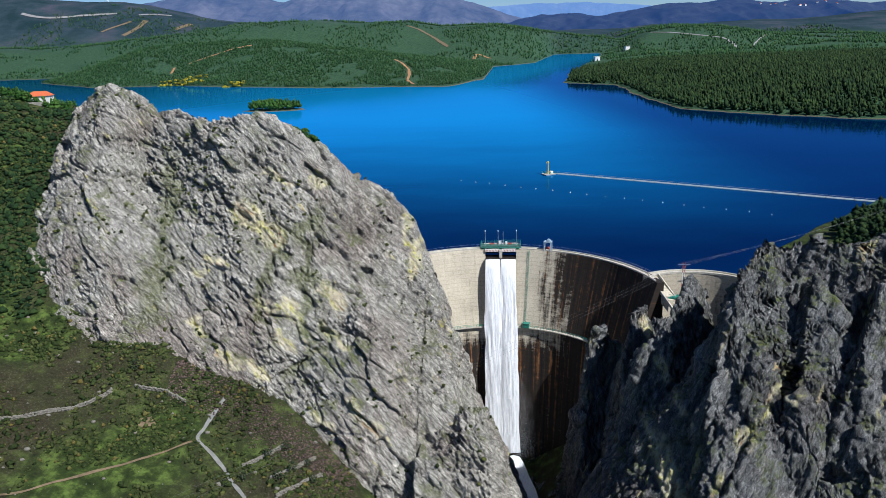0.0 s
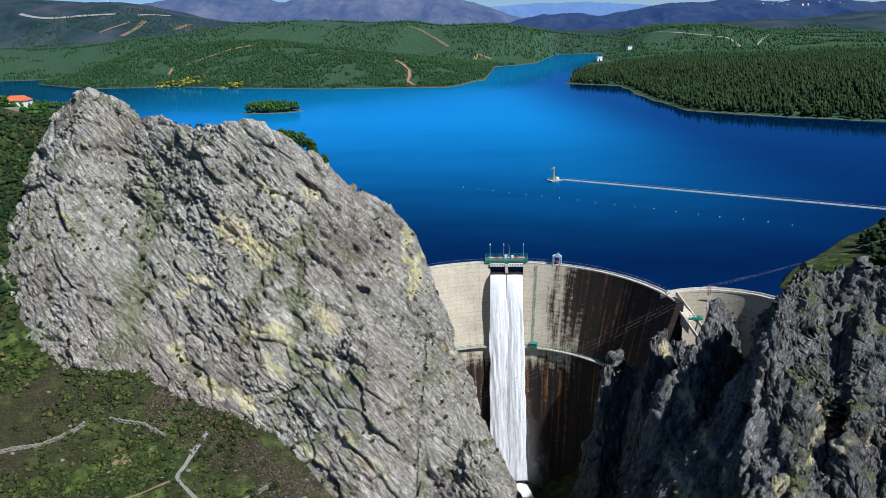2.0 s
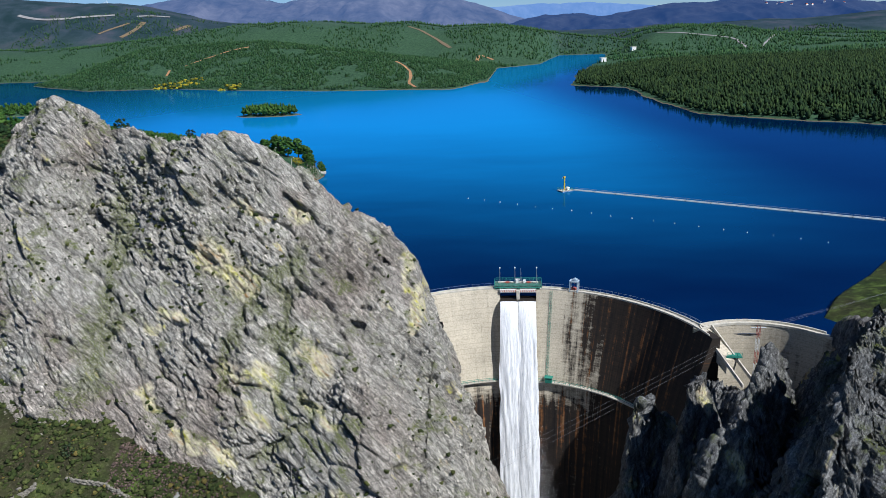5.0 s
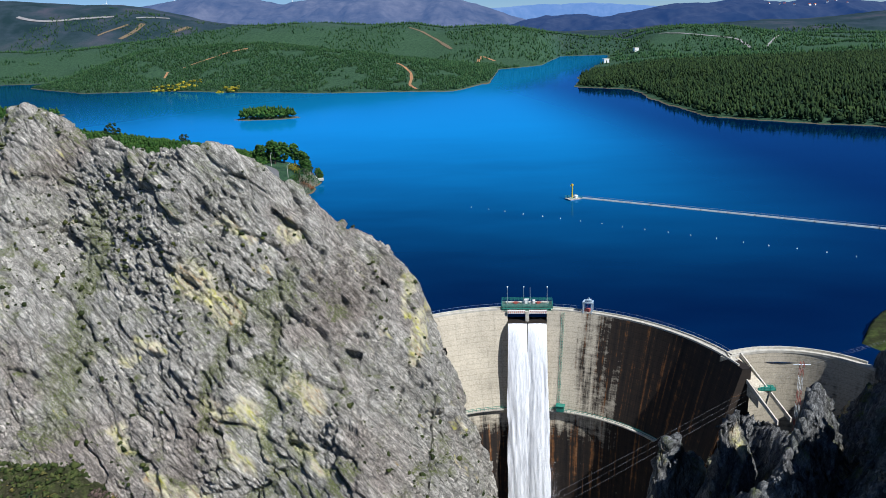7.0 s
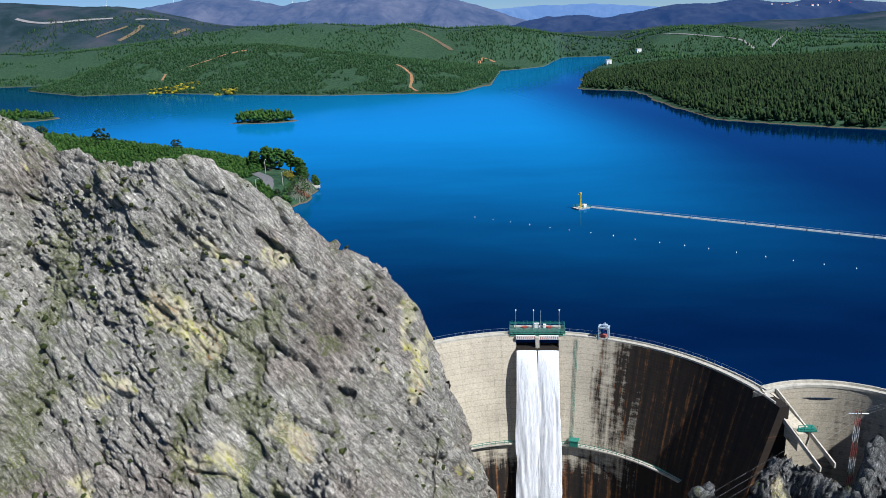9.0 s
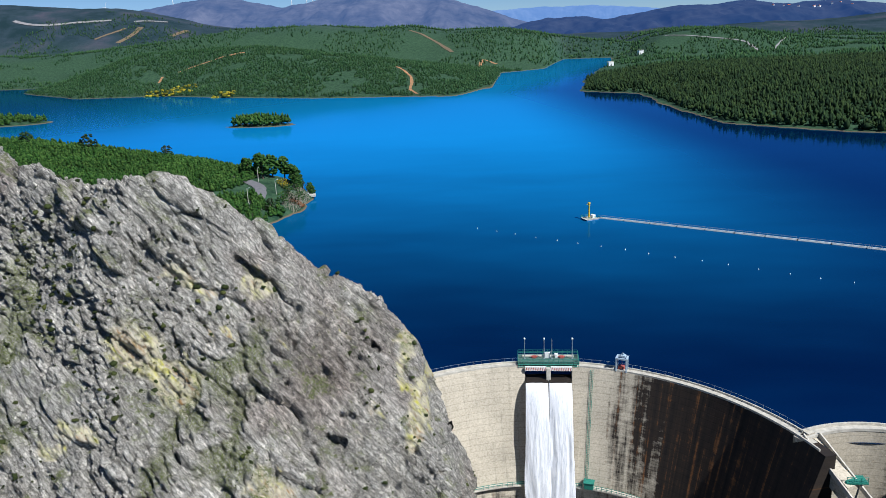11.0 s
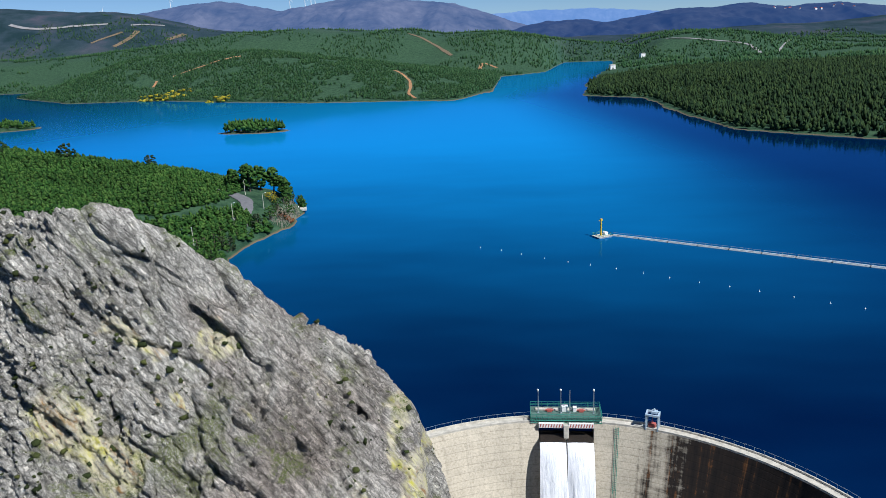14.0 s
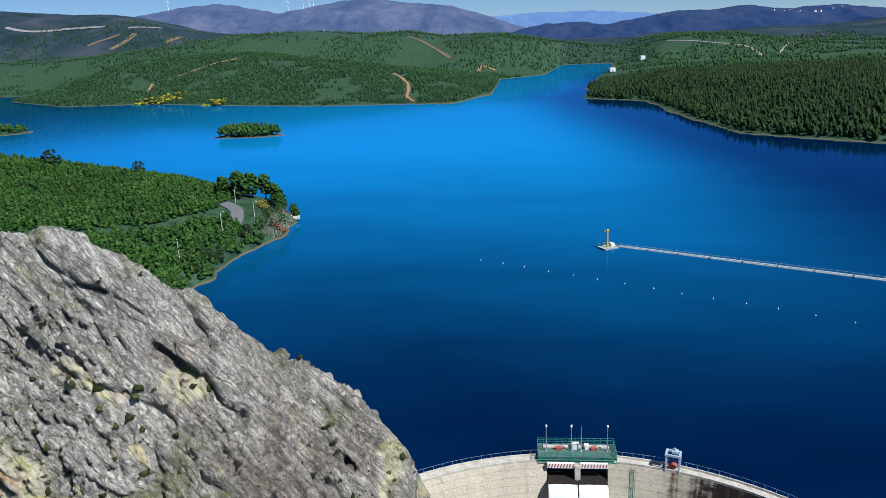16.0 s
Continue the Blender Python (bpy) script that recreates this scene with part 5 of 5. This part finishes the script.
BOOM = plain("weathered_float", (0.40, 0.43, 0.44), 0.6, 0.1, 0.2, 0.7)
a, b = Vector((28.5, 161.0, 0)), Vector((182, 74.5, 0))
n_seg = 15
turn = math.degrees(math.atan2((b - a).y, (b - a).x))
first = None
for k in range(n_seg):
    at = a.lerp(b, k / n_seg)
    if first is None:
        seg_len = (b - a).length / n_seg
        first = thing("boom_segment", tuple(at), turn, "floating grey pontoon boom segment with a handrail", "boom", "pontoon boom across the lake")
        for y0 in (-0.75, 0.75):
            bm = bmesh.new()
            rod(bm, (0.12, y0, 0.05), (seg_len - 0.12, y0, 0.05), 0.34, 8)
            part("float", bm, BOOM, first)
        bm = bmesh.new()
        box(bm, 0.2, seg_len - 0.2, -0.45, 0.45, 0.36, 0.46)
        part("deck", bm, BOOM, first)
        bm = bmesh.new()
        for u in range(6):
            rod(bm, (0.6 + u * (seg_len - 1.2) / 5, 0.45, 0.4), (0.6 + u * (seg_len - 1.2) / 5, 0.45, 1.15), 0.04, 4)
        rod(bm, (0.1, 0.45, 1.15), (seg_len - 0.1, 0.45, 1.15), 0.045, 4)
        part("handrail", bm, GREY_STEEL, first)
        bm = bmesh.new()
        box(bm, -0.3, 0.3, -1.1, 1.1, -0.2, 0.3, 0.1)
        part("coupling", bm, DARK_STEEL, first, "black rubber coupling")
    else:
        copy_thing(first, pose(*at, 0, 0, turn))

buoy = thing("buoy", (-26, 145, 0), 0, "small white marker buoy afloat", "buoy", "line of marker buoys")
bm = bmesh.new()
bmesh.ops.create_icosphere(bm, subdivisions=2, radius=0.22, matrix=Matrix.Translation((0, 0, 0.12)))
rod(bm, (0, 0, 0.3), (0, 0, 0.6), 0.06, 5)
part("float", bm, WHITE_PAINT, buoy)
for k in range(1, 18):
    copy_thing(buoy, pose(-26 + 8.4 * k + 0.3 * math.sin(k * 2.1), 145 - 5.0 * k + 0.5 * math.sin(k * 1.3), 0))

# ---- the spur ----
road_pts = [(-134, 158), (-134.5, 166), (-136, 175), (-137.5, 184), (-142, 194), (-149, 200), (-160, 205), (-180, 212)]
strip("road", road_pts, 6.0, ASPHALT, "grey asphalt lane bending through the pines", "road", 0.35, 1.5)
pines = [(-146, 211, 13), (-150, 217, 12), (-143, 218, 12.5), (-139, 226, 12), (-153, 209, 10), (-133, 222, 10), (-130, 216, 11), (-131, 227, 8), (-124, 222, 7), (-121.5, 218, 6.5), (-127, 211, 8), (-157, 216, 9)]
for k, (x, y, h) in enumerate(pines):
    tree(x, y, h, PINE, "tall umbrella-crowned green pine near the shore", 500 + k, 0.22 if h > 9 else 0.12, 0.25, 110)
for k, (x, y, h) in enumerate(((-265, 246, 11), (-228, 268, 8), (-300, 240, 9))):
    tree(x, y, h, DARK_PINE, "dark broad evergreen standing over the young wood", 530 + k, 0.15, 0.42, 90)
for k, (x, y, h) in enumerate(((-133, 206, 4.2), (-131, 203, 3.6), (-136.5, 209, 2.8))):
    tree(x, y, h, BROOM, "bright yellow flowering broom bush", 540 + k, 0.05, 0.55, 60, "broom bushes")
for k in range(26):
    rng = np.random.default_rng(600 + k)
    y = rng.uniform(120, 215)
    x = float(np.interp(y, [116, 150, 185, 205, 223], [-128, -127, -119, -121, -121])) - rng.uniform(2.0, 9)
    tree(x, y, rng.uniform(3.5, 6.5), PINE if k % 3 else OLIVE, "bushy young pine on the steep lake bank", 620 + k, 0.1, 0.4, 42, "bank trees")
# bare winter stems at the waterline
bm = bmesh.new()
rng = np.random.default_rng(77)
for k in range(420):
    y = rng.uniform(180, 212)
    x = float(np.interp(y, [180, 185, 205, 215], [-121, -119, -121, -121])) - rng.uniform(-0.5, 7)
    z0 = level(x, y)
    h = rng.uniform(1.5, 4.0)
    rod(bm, (x, y, z0 - 0.2), (x + rng.normal(0, 0.5), y + rng.normal(0, 0.5), z0 + h), 0.06, 3, 0.02)
PALE_STEM = plain("dry_pale_stems", (0.34, 0.29, 0.22), 0.9, 0, 0.25, 1)
tagged(mesh_object("dry_reeds", bm, PALE_STEM), "pale dry stems along the waterline", "reeds", kind="stuff")
rust = np.array([(-121.5 + 2.5 * math.sin(k * 1.7), 188 + 6 * ((k * 0.618) % 1), 0) for k in range(40)])
rust[:, 2] = [level(x, y) + 0.7 for x, y, _ in rust]
RUST = leaf_material("rust_brown_bracken", (0.10, 0.04, 0.015), (0.19, 0.075, 0.03), (0.26, 0.12, 0.05))
tagged(mesh_object("bracken", clump_mesh("bracken", rust, np.full((40, 3), 0.75), np.random.default_rng(5), 0.5), RUST), "rust-brown dead bracken at the shore", "bracken", kind="stuff")
for k, (x, y) in enumerate(((-138.5, 168), (-132, 190), (-146, 204), (-139, 128))):
    lamp = thing("street_lamp", (x, y, level(x, y)), 40 * k, "pale concrete lamp post with a short arm", "street lamp", "lamps along the lane")
    bm = bmesh.new()
    rod(bm, (0, 0, -0.3), (0, 0, 7.2), 0.17, 7, 0.11)
    part("pole", bm, CREST, lamp)
    bm = bmesh.new()
    rod(bm, (0, 0, 7.1), (1.3, 0, 7.5), 0.06, 5)
    part("arm", bm, GREY_STEEL, lamp)
    bm = bmesh.new()
    box(bm, 1.1, 1.8, -0.16, 0.16, 7.42, 7.62, 0.05)
    part("lamp_head", bm, WHITE_PAINT, lamp)
slip = thing("landing_slab", (-122.0, 215, level(-122.0, 215) + 0.1), 15, "pale concrete landing slab at the water's edge", "slab")
bm = bmesh.new()
box(bm, -3.5, 3.0, -2.0, 2.0, -0.9, 0.25, 0.08)
part("slab", bm, CREST, slip)
bm = bmesh.new()
box(bm, -2.6, -0.8, -0.8, 0.8, 0.25, 1.2, 0.05)
part("box", bm, WHITE_PAINT, slip)

# ---- house on the saddle ----
STONE_WALL = plain("terrace_stone", (0.30, 0.28, 0.24), 0.95, 0, 0.3, 1.2)
hz = level(-188, 25)
house = thing("house", (-188, 25, hz), 12, "white rendered house with a red tiled roof", "house")
house.scale = (0.8, 0.8, 0.85)
bm = bmesh.new()
box(bm, -5.2, 5.2, -3.4, 3.4, -1.5, 3.8)
part("wall", bm, WHITE_PAINT, house)
bm = bmesh.new()
v = [bm.verts.new(p) for p in ((-5.7, -3.9, 3.8), (5.7, -3.9, 3.8), (5.7, 3.9, 3.8), (-5.7, 3.9, 3.8), (-3.2, 0, 6.0), (3.2, 0, 6.0))]
for f in ((0, 1, 5, 4), (1, 2, 5), (2, 3, 4, 5), (3, 0, 4), (3, 2, 1, 0)):
    bm.faces.new([v[i] for i in f])
part("roof", bm, RED_TILE, house)
for x0 in (-3, 0.2, 3.2):
    w = part("window", box(bmesh.new(), x0 - 0.45, x0 + 0.45, -3.43, -3.3, 1.2, 2.4), DARK_STEEL, house)
terrace = thing("terrace_wall", (-189, 19.5, level(-189, 19.5)), 12, "pale retaining wall below the house", "wall")
bm = bmesh.new()
box(bm, -5, 5, -0.3, 0.3, -3, 0.4, 0.05)
part("wall", bm, STONE_WALL, terrace)
strip("road", [(-300, 12), (-260, 14), (-225, 16), (-200, 18)], 5, CREST, "pale lane leading to the house", "road", 0.5)
for k in range(10):
    rng = np.random.default_rng(700 + k)
    tree(-205 + 9 * k * 0.9 + rng.normal(0, 3), 34 + rng.normal(0, 5), rng.uniform(3, 5.5), SCRUB if k % 2 else OLIVE, "scrubby tree beside the house", 710 + k, 0.15, 0.45, 45, "trees by the house")

# ---- the slope below the crag ----
PATH_STONE = plain("pale_path_concrete", (0.20, 0.20, 0.185), 0.9, 0, 0.25, 0.7)
strip("path", [(-76, -82), (-79, -90), (-80, -95), (-74, -98), (-70, -101), (-66, -106), (-61, -110), (-54, -119)], 1.0, PATH_STONE, "pale concrete footpath down the slope", "path", 0.25, 0.8)
TRACK = plain("bare_earth", (0.17, 0.125, 0.075), 0.95, 0, 0.35, 0.5)
strip("track", [(-112, -131), (-101, -122), (-91, -111), (-80, -96.5)], 0.7, TRACK, "bare earth track along the terrace", "path", 0.2, 0.8)
strip("bare_bank", [(-95, -96), (-92, -93)], 3.5, TRACK, "bare eroded earth bank", "ground", 0.2, 0.5)
STONE = plain("dry_stone", (0.19, 0.175, 0.145), 0.95, 0, 0.35, 1.4)
walls = [[(-124, -110), (-119, -106), (-111, -98), (-105, -89)], [(-66, -99), (-62, -93), (-58, -89)], [(-58, -101), (-53, -96), (-49, -90)], [(-54, -108), (-50, -102), (-46, -95)], [(-100, -86), (-92, -85), (-86, -86)]]
rng = np.random.default_rng(90)
for pts in walls:
    wall_t = thing("dry_stone_wall", (*pts[0], level(*pts[0])), 0, "low dry-stone terrace wall on the slope", "wall", "terrace walls")
    pa = np.array(pts, float)
    seg = np.r_[0, np.cumsum(np.hypot(*np.diff(pa, axis=0).T))]
    cs, rs = [], []
    for t in np.arange(0, seg[-1], 0.34):
        for q in range(3):
            x, y = np.interp(t + 0.2 * q, seg, pa[:, 0]), np.interp(t + 0.2 * q, seg, pa[:, 1])
            cs.append((x - pts[0][0] + rng.normal(0, 0.12), y - pts[0][1] + rng.normal(0, 0.12), level(x, y) - level(*pts[0]) + 0.1 + 0.33 * q))
            rs.append((rng.uniform(0.32, 0.5), rng.uniform(0.28, 0.42), 0.26))
    part("stones", clump_mesh("stones", np.array(cs), np.array(rs), rng, 0.25), STONE, wall_t)
for k, (x, y) in enumerate(((-57, -89.5), (-53, -97), (-50, -93.5), (-55.5, -101), (-61, -93), (-47, -99), (-101, -82), (-64, -104))):
    tree(x, y, 2.6 + 0.5 * math.sin(k * 2.3), OLIVE, "small round-headed olive tree on the terraces", 740 + k, 0.2, 0.48, 50, "olive trees")

rng = np.random.default_rng(92)
p = scatter(70000, -190, -38, -150, 10, 93)
z = on_ground(p[:, 0], p[:, 1])
dens = fbm(p[:, 0] / 10, p[:, 1] / 10, 0 * z, 4, 95)
keep = (dens > rng.uniform(-0.5, 0.9, len(p))) & (z > -60)
on_path = (np.hypot(p[:, 0] + 72, p[:, 1] + 100) < 4) | (np.hypot(p[:, 0] + 79, p[:, 1] + 91) < 3) | (np.hypot(p[:, 0] + 63, p[:, 1] + 108) < 3) | (np.abs((p[:, 0] + 91) * 0.72 - (p[:, 1] + 111) * 0.6) < 1.4) & (p[:, 0] < -80) & (p[:, 0] > -112)
p, z = p[keep & ~on_path], z[keep & ~on_path]
r = 0.18 + 0.8 * rng.uniform(0, 1, len(p)) ** 2.6
for name, mat, sel, lab in (("scrub", SCRUB, p[:, 0] < 999, "low green and brown scrub over the slope"), ("brush", HEATH, None, "leafless purple-brown brush at the crag's foot")):
    if sel is None:
        p = scatter(9000, -92, -38, -100, -74, 96)
        line = np.interp(p[:, 0], [-97, -76, -60, -41], [-76, -79, -84, -88])
        p = p[np.abs(p[:, 1] - line + 2) < 5 + 2 * rng.normal(0, 1, len(p))]
        z, r = on_ground(p[:, 0], p[:, 1]), 0.12 + 0.3 * rng.uniform(0, 1, len(p))
    ob = mesh_object(name, clump_mesh(name, np.stack([p[:, 0], p[:, 1], z + r * 0.35], -1), np.stack([r, r, r * 0.75], -1), rng, 0.65, True), mat)
    tagged(ob, lab, "shrubs", kind="stuff")
p = scatter(170, -150, -45, -140, -70, 97)
z = on_ground(p[:, 0], p[:, 1])
r = 0.15 + 0.5 * rng.uniform(0, 1, len(p)) ** 2
tagged(mesh_object("boulders", clump_mesh("boulders", np.stack([p[:, 0], p[:, 1], z + 0.1], -1), np.stack([r * 1.3, r, r * 0.7], -1), rng, 0.3), STONE), "pale loose boulders on the slope", "rocks", kind="stuff")

p = scatter(7000, -215, -138, -75, 40, 98)
z = on_ground(p[:, 0], p[:, 1])
near = (np.hypot(p[:, 0] + 188, p[:, 1] - 25) > 10) & (p[:, 1] > -72)
p, z = p[near], z[near]
r = 0.4 + 1.1 * rng.uniform(0, 1, len(p)) ** 2
tagged(mesh_object("thicket", clump_mesh("thicket", np.stack([p[:, 0], p[:, 1], z + 0.4 * r], -1), np.stack([r, r, r * 0.8], -1), rng, 0.65, True), DARK_PINE), "dark green thicket on the hillside below the house", "shrubs", kind="stuff")

# shrubs rooted in the crag's ledges
flat = CRAG_P.reshape(-1, 3)
pick = rng.choice(len(flat), 9000, replace=False)
c = flat[pick]
moss = fbm(c[:, 0] / 14, c[:, 1] / 14, c[:, 2] / 14, 3, 99)
c = c[(moss > 0.0) & (c[:, 2] > -40)][:2600]
r = 0.14 + 0.62 * rng.uniform(0, 1, len(c)) ** 3.5
tagged(mesh_object("crag_shrubs", clump_mesh("crag_shrubs", c + [0, -0.1, 0.1], np.stack([r, r, r * 0.8], -1), rng, 0.6), LEDGE), "small olive-green shrubs rooted in the rock ledges", "shrubs", kind="stuff")

# ---- power line ----
WIRE_A, WIRE_B = (51.5, -67.0, 19.4), (-75.0, -130.0, -16.0)
pole = thing("power_pole", (51.5, -67.0, 8.0), 0, "slim lattice power pole banded red and white", "pole")
for k in range(6):
    bm = bmesh.new()
    for dx in (-0.3, 0.3):
        for dy in (-0.3, 0.3):
            rod(bm, (dx, dy, -6 + 3.0 * k), (dx, dy, -3 + 3.0 * k), 0.05, 4)
    rod(bm, (-0.3, -0.3, -6 + 3 * k), (0.3, -0.3, -3 + 3 * k), 0.035, 4)
    rod(bm, (0.3, 0.3, -6 + 3 * k), (-0.3, 0.3, -3 + 3 * k), 0.035, 4)
    part("lattice", bm, RED_PAINT if k % 2 else WHITE_PAINT, pole)
bm = bmesh.new()
rod(bm, (-1.6, 0, 11.4), (1.6, 0, 11.4), 0.07, 5)
part("crossarm", bm, GREY_STEEL, pole)


def cable(a, b, sag, label):
    a, b = Vector(a), Vector(b)
    bm = bmesh.new()
    prev = a
    for k in range(1, 25):
        t = k / 24
        q = a.lerp(b, t) - Vector((0, 0, 4 * sag * t * (1 - t)))
        rod(bm, prev, q, 0.011, 4)
        prev = q
    ob = mesh_object("power_cable", bm, CABLE)
    return tagged(ob, label, "cable", "power cables")


CABLE = plain("aluminium_cable", (0.16, 0.17, 0.18), 0.6, 0.0, 0.1, 1)
for k in range(3):
    cable((WIRE_A[0] - 1.5 + 1.5 * k, WIRE_A[1], WIRE_A[2]), (WIRE_B[0] + 1.0 * k, WIRE_B[1] - 2.0 * k, WIRE_B[2]), 0.6, "thin grey power cable strung across the gorge")
    cable((50.0 + 1.5 * k, -67, 19.4), (150, -35 + 2 * k, 37), 1.5, "thin grey power cable running up the bank")

# ---- far shore ----
strip("dirt_track", [(-231, 1156), (-212, 1129), (-193, 1077), (-183, 1016), (-178, 956), (-159, 902)], 4.5, DIRT, "orange dirt track down the wooded hill", "road", 0.9, 5)
strip("dirt_track", [(-675, 1226), (-639, 1247), (-604, 1263), (-556, 1278)], 6.0, DIRT, "orange dirt track climbing the wooded hill", "road", 1.2, 5)
strip("dirt_track", [(-696, 1182), (-702, 1212)], 5, DIRT, "short orange dirt track on the wooded hill", "road", 0.9, 5)
strip("dirt_track", [(-97, 1390), (-101, 1524), (-98, 1593), (-64, 1546)], 7, DIRT, "orange dirt track above the narrow arm", "road", 0.8, 6)
strip("firebreak", [(-327, 1986), (-290, 1954), (-243, 1882), (-180, 1699)], 9, TRACK, "pale firebreak track on the far hill", "road", 1.2, 10)
FAR_ROAD = plain("pale_cut_earth", (0.26, 0.25, 0.25), 0.95, 0, 0.2, 0.05)
strip("cutting", [(-2005, 2636), (-1925, 2613), (-1784, 2613), (-1624, 2682)], 17, FAR_ROAD, "pale road cutting on the distant hillside", "road", 2.5, 25)
strip("cutting", [(-1532, 2685), (-1427, 2754)], 16, FAR_ROAD, "short pale road cutting on the distant hillside", "road", 2.5, 25)
strip("scar", [(-1504, 2485), (-1478, 2568), (-1484, 2640)], 20, TRACK, "bare earth scar on the distant hillside", "ground", 1.5, 20)
strip("scar", [(-1343, 2590), (-1318, 2687)], 24, TRACK, "bare earth scar on the distant hillside", "ground", 1.5, 20)
strip("scar", [(-1598, 2498), (-1536, 2619)], 12, TRACK, "bare earth scar on the distant hillside", "ground", 1.5, 20)
strip("hill_road", [(382, 1950), (441, 1865), (508, 1793), (545, 1754), (540, 1640)], 8, FAR_ROAD, "pale road winding over the far hill", "road", 1.2, 12)
strip("hill_road", [(560, 1600), (572, 1640), (671, 1856)], 5, FAR_ROAD, "pale road climbing the far hill", "road", 1.5, 12)
rng = np.random.default_rng(120)
p = np.concatenate([scatter(60, -690, -590, 1085, 1125, 121), scatter(25, -520, -480, 1000, 1030, 122)])
z = on_ground(p[:, 0], p[:, 1])
r = rng.uniform(2, 4.5, len(p))
tagged(mesh_object("broom_thicket", clump_mesh("broom_thicket", np.stack([p[:, 0], p[:, 1], z + 3], -1), np.stack([r, r, r * 0.6], -1), rng, 0.5), BROOM), "yellow broom thicket on the far shore", "shrubs", kind="stuff")
for k in range(9):
    x, y = 1090 + 42 * k + rng.normal(0, 9), 3330 + rng.normal(0, 10)
    h = thing("far_house", (x, y, float(far_ridge(np.array([x]), np.array([y]), *RIDGES[2][:5])[0]) + 1), rng.uniform(0, 90), "tiny white hillside house with a tiled roof", "house", "hillside village")
    part("wall", box(bmesh.new(), -6, 6, -4, 4, -3, 5), WHITE_PAINT, h)
    bm = bmesh.new()
    v = [bm.verts.new(q) for q in ((-6.4, -4.4, 5), (6.4, -4.4, 5), (6.4, 4.4, 5), (-6.4, 4.4, 5), (-6.4, 0, 7.4), (6.4, 0, 7.4))]
    for f in ((0, 1, 5, 4), (2, 3, 4, 5), (1, 2, 5), (3, 0, 4), (3, 2, 1, 0)):
        bm.faces.new([v[i] for i in f])
    part("roof", bm, RED_TILE, h)
for x, y in ((186, 1500), (290, 1760)):
    h = thing("pump_house", (x, y, max(level(x, y), 0.5)), 20, "small white building by the water", "building", "white buildings")
    part("wall", box(bmesh.new(), -6, 6, -5, 5, -4, 9), WHITE_PAINT, h)
    part("roof", box(bmesh.new(), -6.6, 6.6, -5.6, 5.6, 9, 9.8), CREST, h)
turbine = None
for x, y in ((-2560, 3880), (-2330, 3880), (-1930, 3880), (-1255, 3885), (-1170, 3885), (-1135, 3880), (-1115, 3890), (-2750, 3880), (-3000, 3880)):
    at = (x, y, float(far_ridge(np.array([float(x)]), np.array([float(y)]), *RIDGES[0][:5])[0]))
    if turbine is None:
        turbine = thing("wind_turbine", at, 0, "white wind turbine on a distant ridge", "turbine", "ridge turbines")
        bm = bmesh.new()
        rod(bm, (0, 0, -5), (0, 0, 52), 2.0, 8, 1.2)
        part("mast", bm, WHITE_PAINT, turbine)
        part("nacelle", box(bmesh.new(), -1.6, 1.6, -4, 3, 50.5, 54, 0.4), WHITE_PAINT, turbine)
        for q in range(3):
            bm = bmesh.new()
            ang_b = radians(20 + 120 * q)
            rod(bm, (0, -4.2, 52), (26 * math.sin(ang_b), -4.2, 52 + 26 * math.cos(ang_b)), 1.1, 6, 0.3)
            part("blade", bm, WHITE_PAINT, turbine)
    else:
        copy_thing(turbine, pose(*at, 0, 0, 5))

# ---- spray at the foot of the falls ----
rng = np.random.default_rng(130)
n = 13000
dz = rng.uniform(0, 1, n) ** 1.6
zz = -74 + 42 * dz
sp = 1.5 + 8.5 * (1 - dz)
x = 3.0 + sp * rng.normal(0.4, 0.45, n)
y = -13 + sp * rng.normal(-0.1, 0.35, n)
r = rng.uniform(0.02, 0.055, n)
tagged(mesh_object("spray", clump_mesh("spray", np.stack([x, y, zz], -1), np.stack([r, r, r], -1), rng, 0.3, True), SPRAY), "fine white spray drifting round the falls", "spray", kind="stuff")
